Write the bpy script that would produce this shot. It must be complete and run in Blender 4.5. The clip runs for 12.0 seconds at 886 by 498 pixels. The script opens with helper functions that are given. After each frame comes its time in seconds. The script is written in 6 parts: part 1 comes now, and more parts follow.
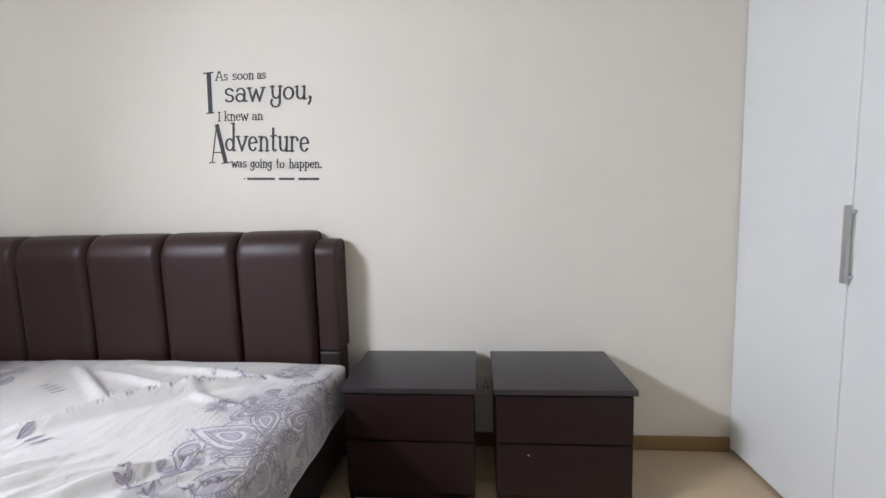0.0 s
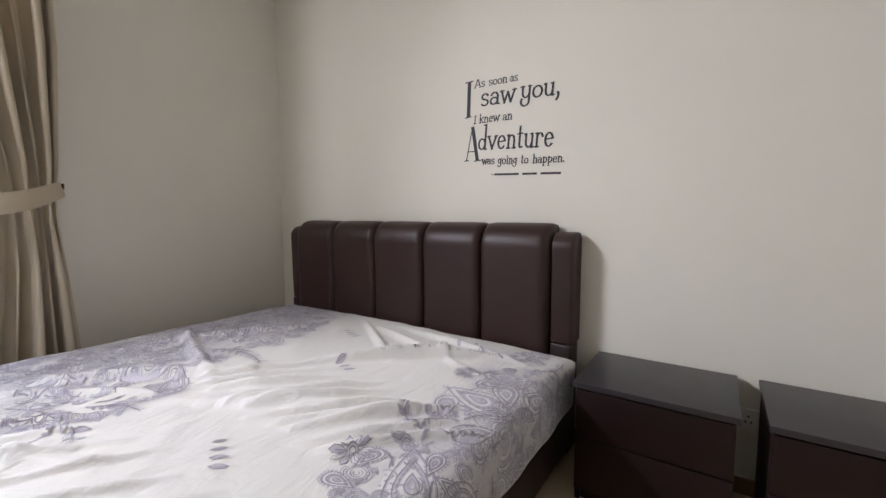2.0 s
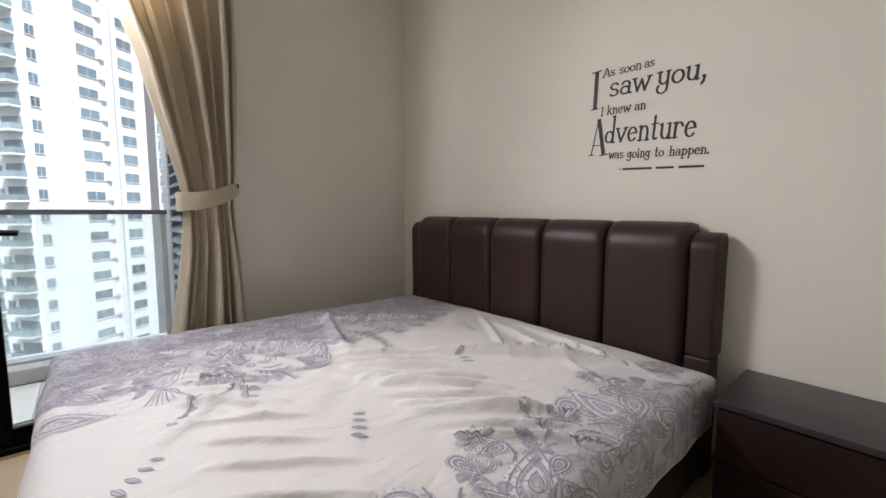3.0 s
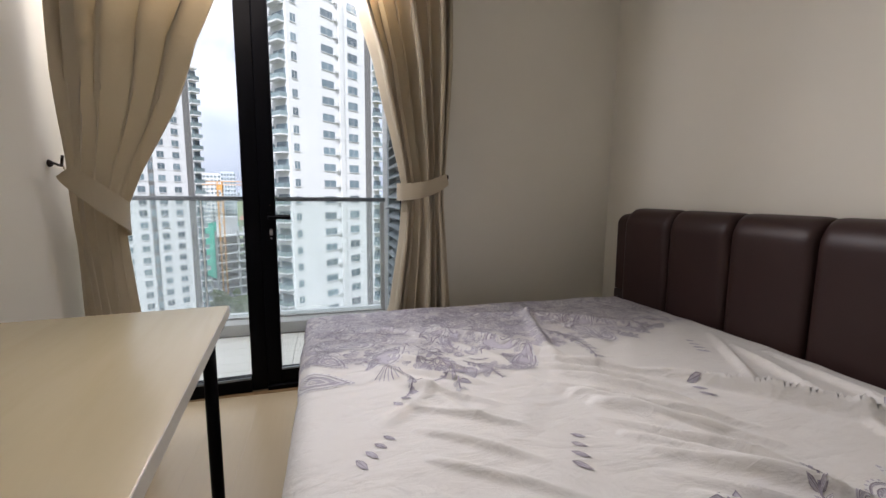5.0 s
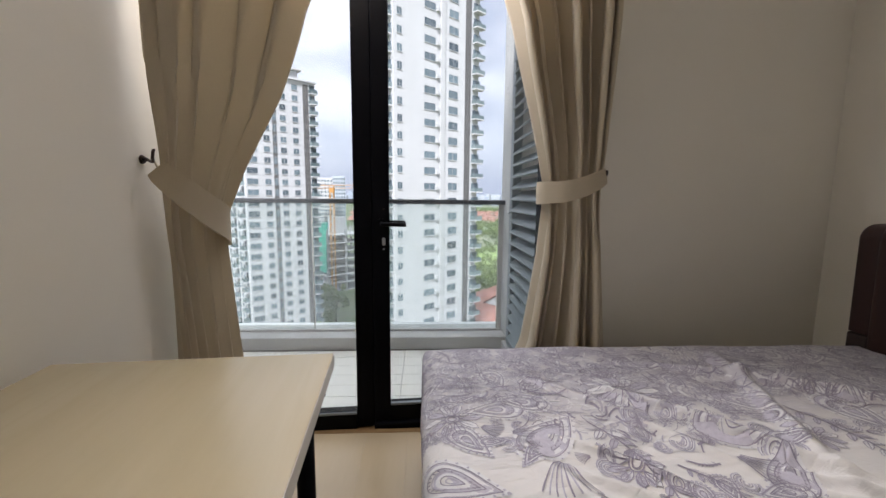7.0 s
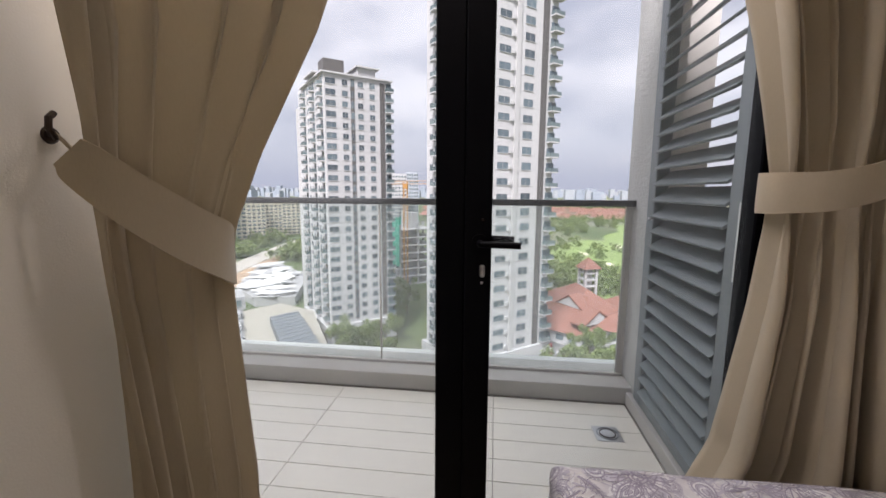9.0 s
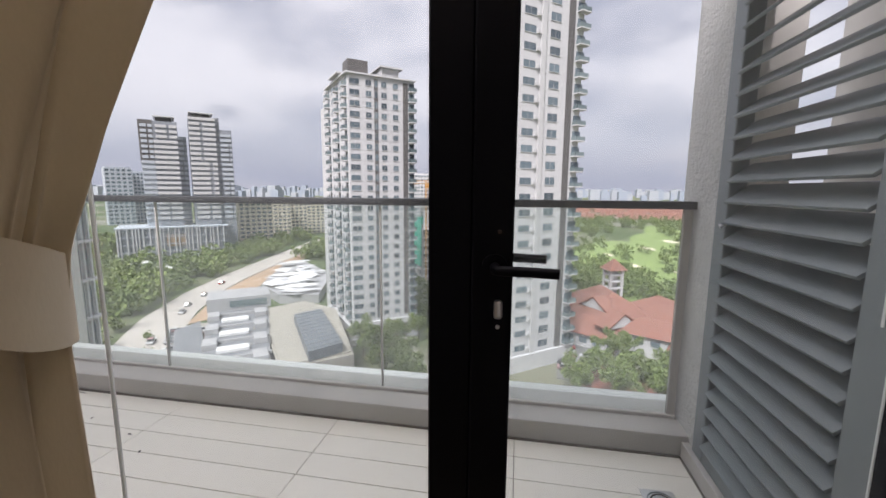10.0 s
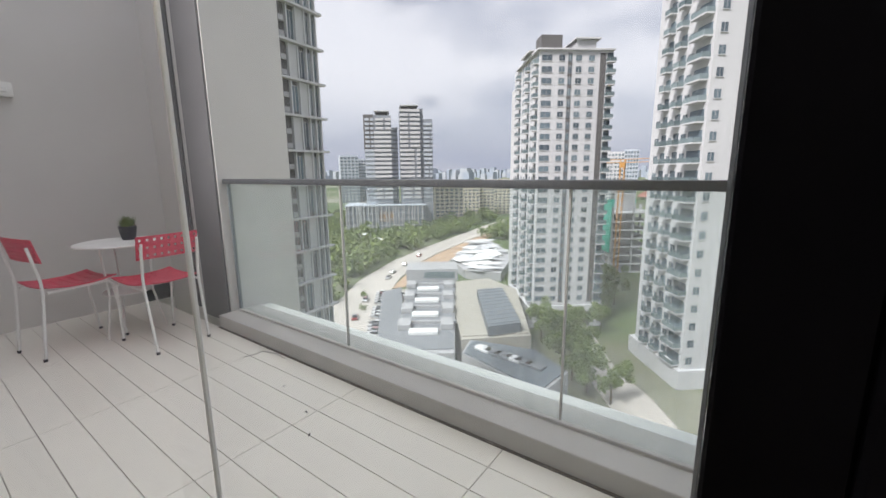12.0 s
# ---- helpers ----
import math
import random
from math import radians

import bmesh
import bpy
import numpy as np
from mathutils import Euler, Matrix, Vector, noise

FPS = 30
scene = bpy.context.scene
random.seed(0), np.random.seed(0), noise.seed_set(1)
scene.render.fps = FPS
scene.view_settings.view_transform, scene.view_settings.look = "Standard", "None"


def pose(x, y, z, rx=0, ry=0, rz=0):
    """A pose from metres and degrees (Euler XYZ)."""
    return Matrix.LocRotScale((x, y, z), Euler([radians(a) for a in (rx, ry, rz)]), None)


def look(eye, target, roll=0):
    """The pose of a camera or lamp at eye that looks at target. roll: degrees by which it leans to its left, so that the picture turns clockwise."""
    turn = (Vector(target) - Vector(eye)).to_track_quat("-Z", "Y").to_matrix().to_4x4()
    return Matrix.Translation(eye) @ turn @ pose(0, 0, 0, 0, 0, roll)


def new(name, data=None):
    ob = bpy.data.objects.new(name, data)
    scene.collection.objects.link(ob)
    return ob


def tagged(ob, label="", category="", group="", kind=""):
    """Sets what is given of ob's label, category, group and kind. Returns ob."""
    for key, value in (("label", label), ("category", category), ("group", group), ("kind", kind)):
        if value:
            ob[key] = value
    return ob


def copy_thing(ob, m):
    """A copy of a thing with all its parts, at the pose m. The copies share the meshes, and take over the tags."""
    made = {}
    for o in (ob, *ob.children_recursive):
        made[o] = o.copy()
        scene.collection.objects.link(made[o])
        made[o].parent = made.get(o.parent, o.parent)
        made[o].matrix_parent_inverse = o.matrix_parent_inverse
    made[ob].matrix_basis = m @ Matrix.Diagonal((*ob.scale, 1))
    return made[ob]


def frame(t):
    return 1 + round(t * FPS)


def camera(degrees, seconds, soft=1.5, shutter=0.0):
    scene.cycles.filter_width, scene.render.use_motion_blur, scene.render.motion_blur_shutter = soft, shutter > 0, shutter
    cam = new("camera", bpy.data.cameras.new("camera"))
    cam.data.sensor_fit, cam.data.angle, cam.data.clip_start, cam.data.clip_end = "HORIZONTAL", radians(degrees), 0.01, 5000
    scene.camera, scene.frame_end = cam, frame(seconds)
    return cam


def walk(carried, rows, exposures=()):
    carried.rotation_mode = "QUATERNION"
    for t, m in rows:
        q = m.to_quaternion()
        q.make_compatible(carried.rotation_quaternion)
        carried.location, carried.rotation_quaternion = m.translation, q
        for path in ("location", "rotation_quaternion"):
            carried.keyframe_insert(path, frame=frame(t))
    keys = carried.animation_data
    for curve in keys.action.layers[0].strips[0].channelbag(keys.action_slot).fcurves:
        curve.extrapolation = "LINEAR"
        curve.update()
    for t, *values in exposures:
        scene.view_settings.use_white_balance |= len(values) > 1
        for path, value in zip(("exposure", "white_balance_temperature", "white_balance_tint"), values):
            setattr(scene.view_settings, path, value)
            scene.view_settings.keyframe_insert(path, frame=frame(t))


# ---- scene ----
cam = camera(94.8, 12.0)
PATH = [
    (0, (2.707, -1.85, 1.124), (2.539, 0.134, 0.929), -1.5),
    (0.5, (2.677, -1.856, 1.125), (2.282, 0.094, 0.926), -1.3),
    (1, (2.645, -1.865, 1.119), (2.008, 0.02, 0.924), -0.9),
    (1.5, (2.618, -1.883, 1.098), (1.739, -0.096, 0.922), -0.4),
    (2, (2.607, -1.902, 1.087), (1.491, -0.252, 0.916), -0.1),
    (2.5, (2.593, -1.927, 1.085), (1.27, -0.437, 0.908), 0.1),
    (3, (2.577, -1.949, 1.092), (1.071, -0.646, 0.9), 0.2),
    (3.5, (2.549, -1.99, 1.099), (0.897, -0.882, 0.891), 0.3),
    (5.5, (2.316, -2.015, 1.125), (0.379, -1.601, 0.847), 0.9),
    (6, (2.19, -2.05, 1.133), (0.235, -1.738, 0.847), 1.2),
    (6.5, (2.025, -2.052, 1.128), (0.056, -1.846, 0.848), 1.0),
    (7, (1.868, -2.111, 1.112), (-0.113, -2.016, 0.854), 0.5),
    (7.5, (1.718, -2.171, 1.109), (-0.266, -2.202, 0.858), 0.3),
    (9.5, (0.958, -2.267, 1.134), (-0.999, -2.56, 0.847), 0.4),
    (10, (0.757, -2.263, 1.125), (-1.191, -2.617, 0.84), 0.4),
    (10.5, (0.565, -2.268, 1.125), (-1.355, -2.741, 0.826), 0.3),
    (11, (0.458, -2.307, 1.113), (-1.399, -2.974, 0.787), 0.1),
    (11.5, (0.367, -2.378, 1.119), (-1.374, -3.298, 0.769), -0.2),
    (12, (0.339, -2.424, 1.119), (-1.252, -3.577, 0.747), -0.6),
]
EXPOSURES = [(0.0, 3.1, 5550, 16), (1.0, 3.0, 5620, 16), (2.0, 2.72, 5820, 17), (3.5, 2.43, 6150, 19), (5.5, 2.13, 6200, 19), (7.5, 2.05, 6300, 19), (9.5, 1.76, 6650, 25), (10.0, 1.66, 6650, 24), (10.5, 1.5, 6200, 15), (11.4, 1.55, 6100, 11), (12.0, 1.7, 6600, 20)]
walk(cam, [(t, look(eye, target, roll)) for t, eye, target, roll in PATH], EXPOSURES)

# ---- world and light ----
SUN_EL, SUN_AZ = radians(52), radians(104)
world = bpy.data.worlds.new("overcast_sky")
scene.world = world
world.use_nodes = True
wn, wl = world.node_tree.nodes, world.node_tree.links
sky = wn.new("ShaderNodeTexSky")
sky.sky_type, sky.sun_disc = "NISHITA", False
sky.sun_elevation, sky.sun_rotation = SUN_EL, SUN_AZ
sky.air_density, sky.dust_density = 1.4, 4.0
# cloud deck: soft large banks with darker bellies, blue-grey towards the horizon, brightest overhead
toward = wn.new("ShaderNodeTexCoord").outputs["Generated"]
parts_ = wn.new("ShaderNodeSeparateXYZ")
wl.new(toward, parts_.inputs[0])
flat = wn.new("ShaderNodeVectorMath")
flat.operation = "MULTIPLY"
flat.inputs[1].default_value = (1.0, 1.0, 2.4)
wl.new(toward, flat.inputs[0])


def cloud(scale, detail, rough, distort, lo, hi):
    q = wn.new("ShaderNodeTexNoise")
    q.inputs["Scale"].default_value, q.inputs["Detail"].default_value = scale, detail
    q.inputs["Roughness"].default_value, q.inputs["Distortion"].default_value = rough, distort
    wl.new(flat.outputs[0], q.inputs["Vector"])
    r = wn.new("ShaderNodeMapRange")
    r.interpolation_type = "SMOOTHSTEP"
    r.inputs["From Min"].default_value, r.inputs["From Max"].default_value = lo, hi
    wl.new(q.outputs["Fac"], r.inputs["Value"])
    return r.outputs["Result"]


def by_height(lo, hi):
    r = wn.new("ShaderNodeMapRange")
    r.interpolation_type = "SMOOTHSTEP"
    r.inputs["From Min"].default_value, r.inputs["From Max"].default_value = lo, hi
    wl.new(parts_.outputs["Z"], r.inputs["Value"])
    return r.outputs["Result"]


def blend(fac, a, b):
    q = wn.new("ShaderNodeMix")
    q.data_type = "RGBA"
    for sock, v in ((q.inputs["Factor"], fac), (q.inputs["A"], a), (q.inputs["B"], b)):
        if isinstance(v, bpy.types.NodeSocket):
            wl.new(v, sock)
        else:
            sock.default_value = v
    return q.outputs["Result"]


deck = blend(cloud(2.1, 5, 0.5, 0.0, 0.36, 0.62), (1.72, 1.84, 2.16, 1), (3.35, 3.38, 3.5, 1))
deck = blend(cloud(3.7, 5, 0.5, 0.0, 0.56, 0.76), deck, (1.62, 1.70, 1.95, 1))
low_ = blend(cloud(3.2, 4, 0.5, 0.0, 0.4, 0.7), (1.75, 1.95, 2.4, 1), (2.35, 2.45, 2.75, 1))
deck = blend(by_height(0.02, 0.24), low_, deck)
deck = blend(by_height(0.42, 0.9), deck, (5.6, 5.6, 5.7, 1))
veil = blend(0.9, sky.outputs["Color"], deck)
back = wn["Background"]
wl.new(veil, back.inputs["Color"])
back.inputs["Strength"].default_value = 0.09

sun = bpy.data.lights.new("sun", "SUN")
sun.energy, sun.angle, sun.color = 2.2, radians(14), (1.0, 0.975, 0.945)
sun_ob = new("sun", sun)
sun_ob.matrix_world = look((0, 0, 0), (-math.sin(SUN_AZ) * math.cos(SUN_EL), -math.cos(SUN_AZ) * math.cos(SUN_EL), -math.sin(SUN_EL)))


# lamps added in the balcony opening's head for sky light, one broad, one narrow
for to, watts, cone in (((2.4, -1.35, 0.6), 6.0, 180), ((3.8, -0.9, 0.5), 5.0, 95)):
    day = bpy.data.lights.new("window_daylight", "AREA")
    day.shape, day.size, day.size_y, day.spread = "RECTANGLE", 1.35, 0.16, radians(cone)
    day.energy, day.color = watts, (1.0, 0.98, 0.945)
    new("window_daylight", day).matrix_world = look((0.09, -2.33, 2.30), to)

# ---- mesh helpers ----
def bx(bm, x0, x1, y0, y1, z0, z1, bevel=0.0, seg=2, m=None):
    """A box, with bevelled edges, in bm."""
    x0, x1, y0, y1, z0, z1 = min(x0, x1), max(x0, x1), min(y0, y1), max(y0, y1), min(z0, z1), max(z0, z1)
    vs = [bm.verts.new((x, y, z)) for x in (x0, x1) for y in (y0, y1) for z in (z0, z1)]
    fs = [bm.faces.new([vs[i] for i in f]) for f in ((0, 1, 3, 2), (4, 6, 7, 5), (0, 4, 5, 1), (2, 3, 7, 6), (0, 2, 6, 4), (1, 5, 7, 3))]
    if m is not None:
        bmesh.ops.transform(bm, matrix=m, verts=vs)
    if bevel:
        es = list({e for f in fs for e in f.edges})
        bmesh.ops.bevel(bm, geom=es, offset=bevel, segments=seg, affect="EDGES", profile=0.6)
    return bm


def box(*a, **k):
    return bx(bmesh.new(), *a, **k)


def rod(bm, a, b, r, r2=None, n=12, caps=True):
    """A round bar from a to b."""
    a, b = Vector(a), Vector(b)
    turn = (b - a).to_track_quat("Z", "Y").to_matrix().to_4x4()
    m = Matrix.Translation((a + b) / 2) @ turn
    bmesh.ops.create_cone(bm, cap_ends=caps, segments=n, radius1=r, radius2=r if r2 is None else r2, depth=(b - a).length, matrix=m)
    return bm


def tube(bm, pts, r, n=8):
    """A bent bar through pts."""
    rings, pts = [], [Vector(p) for p in pts]
    for i, p in enumerate(pts):
        d = (pts[min(i + 1, len(pts) - 1)] - pts[max(i - 1, 0)]).normalized()
        s = d.orthogonal().normalized() if not rings else (prev - d * prev.dot(d)).normalized()
        prev, t = s, d.cross(s)
        rings.append([bm.verts.new(p + r * (math.cos(k * math.tau / n) * s + math.sin(k * math.tau / n) * t)) for k in range(n)])
    for q, w in zip(rings, rings[1:]):
        for k in range(n):
            bm.faces.new((q[k], q[(k + 1) % n], w[(k + 1) % n], w[k]))
    bm.faces.new(rings[0][::-1]), bm.faces.new(rings[-1])
    return bm


def prism(bm, pts, z0, z1):
    """An upright prism over a plan outline."""
    lo, hi = [bm.verts.new((x, y, z0)) for x, y in pts], [bm.verts.new((x, y, z1)) for x, y in pts]
    n = len(pts)
    for i in range(n):
        bm.faces.new((lo[i], lo[(i + 1) % n], hi[(i + 1) % n], hi[i]))
    bm.faces.new(lo[::-1]), bm.faces.new(hi)
    return bm


def mesh_of(name, bm, material, smooth=0.0):
    bmesh.ops.recalc_face_normals(bm, faces=bm.faces)
    me = bpy.data.meshes.new(name)
    bm.to_mesh(me)
    bm.free()
    me.materials.append(material)
    if smooth:
        me.shade_smooth()
        me.set_sharp_from_angle(angle=radians(smooth))
    return me


def part(name, bm, material, parent=None, label="", smooth=35.0):
    ob = new(name, mesh_of(name, bm, material, smooth))
    ob.parent = parent
    return tagged(ob, label)


def thing(name, label, category, at=(0, 0, 0), rz=0, group="", kind=""):
    ob = new(name)
    ob.empty_display_size = 0.1
    ob.matrix_world = pose(*at, 0, 0, rz)
    return tagged(ob, label, category, group, kind)


def piece(name, me, parent, m):
    ob = new(name, me)
    ob.parent, ob.matrix_basis = parent, m
    return ob


# ---- materials ----
class Nodes:
    """Short hand for a node tree."""

    def __init__(self, name):
        self.mat = bpy.data.materials.new(name)
        self.mat.use_nodes = True
        self.n, self.l = self.mat.node_tree.nodes, self.mat.node_tree.links
        self.bsdf = self.n["Principled BSDF"]
        self.obj = self.n.new("ShaderNodeTexCoord").outputs["Object"]

    def put(self, socket, value):
        if isinstance(value, bpy.types.NodeSocket):
            self.l.new(value, socket)
        else:
            socket.default_value = value

    def math(self, op, a, b=0.0, c=0.0, clamp=False):
        q = self.n.new("ShaderNodeMath")
        q.operation, q.use_clamp = op, clamp
        for s, v in zip(q.inputs, (a, b, c)):
            self.put(s, v)
        return q.outputs[0]

    def vmath(self, op, a, b):
        q = self.n.new("ShaderNodeVectorMath")
        q.operation = op
        self.put(q.inputs[0], a), self.put(q.inputs[1], b)
        return q.outputs["Vector"]

    def noise(self, scale, detail=4.0, rough=0.55, stretch=None, vec=None, distort=0.0):
        q = self.n.new("ShaderNodeTexNoise")
        v = vec or self.obj
        if stretch:
            v = self.vmath("MULTIPLY", v, stretch)
        self.put(q.inputs["Vector"], v)
        q.inputs["Scale"].default_value, q.inputs["Detail"].default_value = scale, detail
        q.inputs["Roughness"].default_value, q.inputs["Distortion"].default_value = rough, distort
        return q.outputs["Fac"]

    def ramp(self, fac, stops):
        q = self.n.new("ShaderNodeValToRGB")
        e = q.color_ramp.elements
        while len(e) < len(stops):
            e.new(0.5)
        for s, (p, c) in zip(e, stops):
            s.position, s.color = p, (c, c, c, 1) if isinstance(c, float) else (*c, 1)
        self.put(q.inputs[0], fac)
        return q.outputs["Color"]

    def mix(self, fac, a, b, kind="MIX"):
        q = self.n.new("ShaderNodeMix")
        q.data_type, q.blend_type = "RGBA", kind
        self.put(q.inputs["Factor"], fac)
        for s, v in (("A", a), ("B", b)):
            self.put(q.inputs[s], (*v, 1) if isinstance(v, tuple) else v)
        return q.outputs["Result"]

    def bump(self, height, strength, distance):
        q = self.n.new("ShaderNodeBump")
        q.inputs["Strength"].default_value, q.inputs["Distance"].default_value = strength, distance
        self.put(q.inputs["Height"], height)
        self.put(self.bsdf.inputs["Normal"], q.outputs["Normal"])

    def set(self, **k):
        for key, v in k.items():
            self.put(self.bsdf.inputs[key.replace("_", " ")], (*v, 1) if isinstance(v, tuple) and len(v) == 3 else v)
        return self.mat

    def split(self):
        q = self.n.new("ShaderNodeSeparateXYZ")
        self.put(q.inputs[0], self.obj)
        return q.outputs

    def random(self):
        return self.n.new("ShaderNodeObjectInfo").outputs["Random"]


def plain(name, c, rough=0.5, metal=0.0, vary=0.12, scale=6.0, grain=120.0, bump=0.15, depth=0.002, stretch=None, spec=0.5):
    """A colour that varies at two scales, with a fine relief."""
    k = Nodes(name)
    lo, hi = tuple(v * (1 - vary) for v in c), tuple(min(1, v * (1 + vary)) for v in c)
    col = k.mix(k.ramp(k.noise(scale, 5, 0.6, stretch), ((0.3, 0.0), (0.7, 1.0))), lo, hi)
    fine = k.noise(grain, 3, 0.6, stretch)
    col = k.mix(0.35 * vary / 0.12 if vary < 0.3 else 0.5, col, k.mix(fine, lo, hi))
    if bump:
        k.bump(fine, bump, depth)
    r = k.math("ADD", rough - 0.06, k.math("MULTIPLY", k.noise(scale * 2.3, 4), 0.12))
    return k.set(Base_Color=col, Roughness=r, Metallic=metal, Specular_IOR_Level=spec)


M_WALL = plain("wall_paint", (0.80, 0.758, 0.662), 0.75, vary=0.025, scale=1.4, grain=240, bump=0.25, depth=0.0015)
M_CEIL = plain("ceiling_paint", (0.86, 0.855, 0.83), 0.8, vary=0.02)
M_BALCWALL = plain("balcony_wall_paint", (0.61, 0.59, 0.57), 0.8, vary=0.05, scale=1.2, grain=180, bump=0.3)
M_BLACK = plain("black_aluminium", (0.0025, 0.0025, 0.004), 0.5, vary=0.15, grain=400, bump=0.05, spec=0.08)
M_STEEL = plain("brushed_steel", (0.55, 0.55, 0.56), 0.32, 1.0, vary=0.06, grain=300)
M_GREYALU = plain("grey_aluminium", (0.21, 0.235, 0.25), 0.45, 0.2, vary=0.05, grain=300)
M_RAIL = plain("dark_rail_metal", (0.06, 0.063, 0.068), 0.45, 0.1, vary=0.08)
M_LOUVRE = plain("louvre_grey", (0.17, 0.197, 0.207), 0.45, 0.2, vary=0.08, scale=3)
M_WHITEMETAL = plain("white_metal", (0.8, 0.79, 0.77), 0.4, vary=0.05)
M_RED = plain("red_plastic", (0.66, 0.045, 0.095), 0.42, vary=0.06)
M_KERB = plain("kerb_concrete", (0.47, 0.455, 0.43), 0.85, vary=0.2, scale=3, grain=90, bump=0.4)
M_WARD = plain("white_laminate", (0.80, 0.81, 0.79), 0.38, vary=0.015, bump=0.04)
M_STAND = plain("black_brown_veneer", (0.014, 0.0046, 0.005), 0.46, spec=0.36, vary=0.3, scale=3, grain=60, bump=0.12, depth=0.0008, stretch=(1, 8, 8))
M_TOP = plain("dark_grey_top", (0.036, 0.031, 0.034), 0.34, vary=0.12, scale=4, grain=90, bump=0.1, depth=0.0006, stretch=(1, 6, 1))
M_LEATHER = plain("brown_leather", (0.037, 0.0172, 0.015), 0.42, spec=0.38, vary=0.10, scale=5, grain=330, bump=0.35, depth=0.0012)
M_BEDFRAME = plain("dark_brown_leather", (0.026, 0.014, 0.013), 0.45, vary=0.15, scale=5, grain=300, bump=0.3)
M_INK = plain("dark_grey_vinyl", (0.035, 0.034, 0.036), 0.6, vary=0.1)
M_PLATE = plain("white_plastic", (0.78, 0.77, 0.74), 0.4, vary=0.03)
M_HOLE = plain("socket_slot", (0.02, 0.02, 0.02), 0.6)
M_DARKMETAL = plain("bronze_metal", (0.05, 0.035, 0.028), 0.38, 0.8)
M_SEAL = plain("pale_seal", (0.72, 0.73, 0.72), 0.5)
M_POT = plain("dark_plastic_pot", (0.035, 0.036, 0.045), 0.5)
M_GRASSLEAF = plain("small_leaves", (0.13, 0.18, 0.045), 0.6, vary=0.4, scale=30)


def wood_skirting():
    k = Nodes("oak_skirting")
    g = k.noise(3.0, 6, 0.6, (1, 22, 30))
    return k.set(Base_Color=k.mix(g, (0.20, 0.115, 0.045), (0.36, 0.22, 0.095)), Roughness=0.42)


M_SKIRT = wood_skirting()


def wood_floor():
    k = Nodes("pale_laminate_floor")
    g = k.noise(1.6, 7, 0.62, (2, 26, 1), distort=0.4)
    tone = k.math("MULTIPLY_ADD", k.random(), 0.25, 0.4)
    col = k.mix(tone, (0.53, 0.415, 0.26), (0.62, 0.505, 0.335))
    col = k.mix(k.math("MULTIPLY", g, 0.45), col, (0.46, 0.34, 0.20))
    return k.set(Base_Color=col, Roughness=k.math("MULTIPLY_ADD", k.noise(3, 2), 0.06, 0.27))


M_FLOOR = wood_floor()


def desk_top():
    k = Nodes("birch_laminate")
    g = k.noise(1.3, 6, 0.6, (1.5, 14, 14), distort=0.6)
    col = k.mix(g, (0.55, 0.46, 0.285), (0.65, 0.56, 0.375))
    k.bump(k.noise(160, 2), 0.05, 0.0006)
    return k.set(Base_Color=col, Roughness=0.27)


M_DESK = desk_top()
M_DESKEDGE = plain("white_edge_band", (0.62, 0.58, 0.5), 0.4, vary=0.04)


def curtain_cloth():
    k = Nodes("beige_curtain_cloth")
    weave = k.noise(260, 2, 0.5, (1, 1, 0.35))
    col = k.mix(k.noise(3, 4), (0.61, 0.525, 0.38), (0.68, 0.595, 0.445))
    col = k.mix(0.18, col, k.mix(weave, (0.45, 0.38, 0.26), (0.68, 0.59, 0.45)))
    k.bump(weave, 0.3, 0.001)
    k.set(Base_Color=col, Roughness=0.72, Sheen_Weight=0.25)
    thin = k.n.new("ShaderNodeBsdfTranslucent")
    k.put(thin.inputs["Color"], col)
    both = k.n.new("ShaderNodeMixShader")
    both.inputs["Fac"].default_value = 0.34
    k.l.new(k.bsdf.outputs[0], both.inputs[1]), k.l.new(thin.outputs[0], both.inputs[2])
    k.l.new(both.outputs[0], k.n["Material Output"].inputs["Surface"])
    return k.mat


M_CURTAIN = curtain_cloth()


def pane_glass(name, tint, rough=0.0, dust_haze=0.0):
    k = Nodes(name)
    clear = k.n.new("ShaderNodeBsdfTransparent")
    clear.inputs["Color"].default_value = (*tint, 1)
    gloss = k.n.new("ShaderNodeBsdfGlossy")
    gloss.inputs["Roughness"].default_value = rough
    face = k.n.new("ShaderNodeLayerWeight")
    face.inputs["Blend"].default_value = 0.5
    gl = k.math("MULTIPLY_ADD", k.math("POWER", face.outputs["Facing"], 5.0), 0.5, 0.022)
    m = k.n.new("ShaderNodeMixShader")
    k.l.new(gl, m.inputs["Fac"])
    k.l.new(clear.outputs[0], m.inputs[1]), k.l.new(gloss.outputs[0], m.inputs[2])
    # translucent film for dust on the glass and for haze in the view
    film = k.n.new("ShaderNodeBsdfTranslucent")
    film.inputs["Color"].default_value = (0.8, 0.82, 0.82, 1)
    m2 = k.n.new("ShaderNodeMixShader")
    k.put(m2.inputs["Fac"], k.math("MULTIPLY", k.noise(1.8, 5, 0.6), dust_haze))
    k.l.new(m.outputs[0], m2.inputs[1]), k.l.new(film.outputs[0], m2.inputs[2])
    k.l.new(m2.outputs[0], k.n["Material Output"].inputs["Surface"])
    return k.mat


M_GLASS = pane_glass("window_glass", (0.94, 0.97, 0.965), dust_haze=0.05)
M_RAILGLASS = pane_glass("railing_glass", (0.92, 0.955, 0.945), dust_haze=0.19)


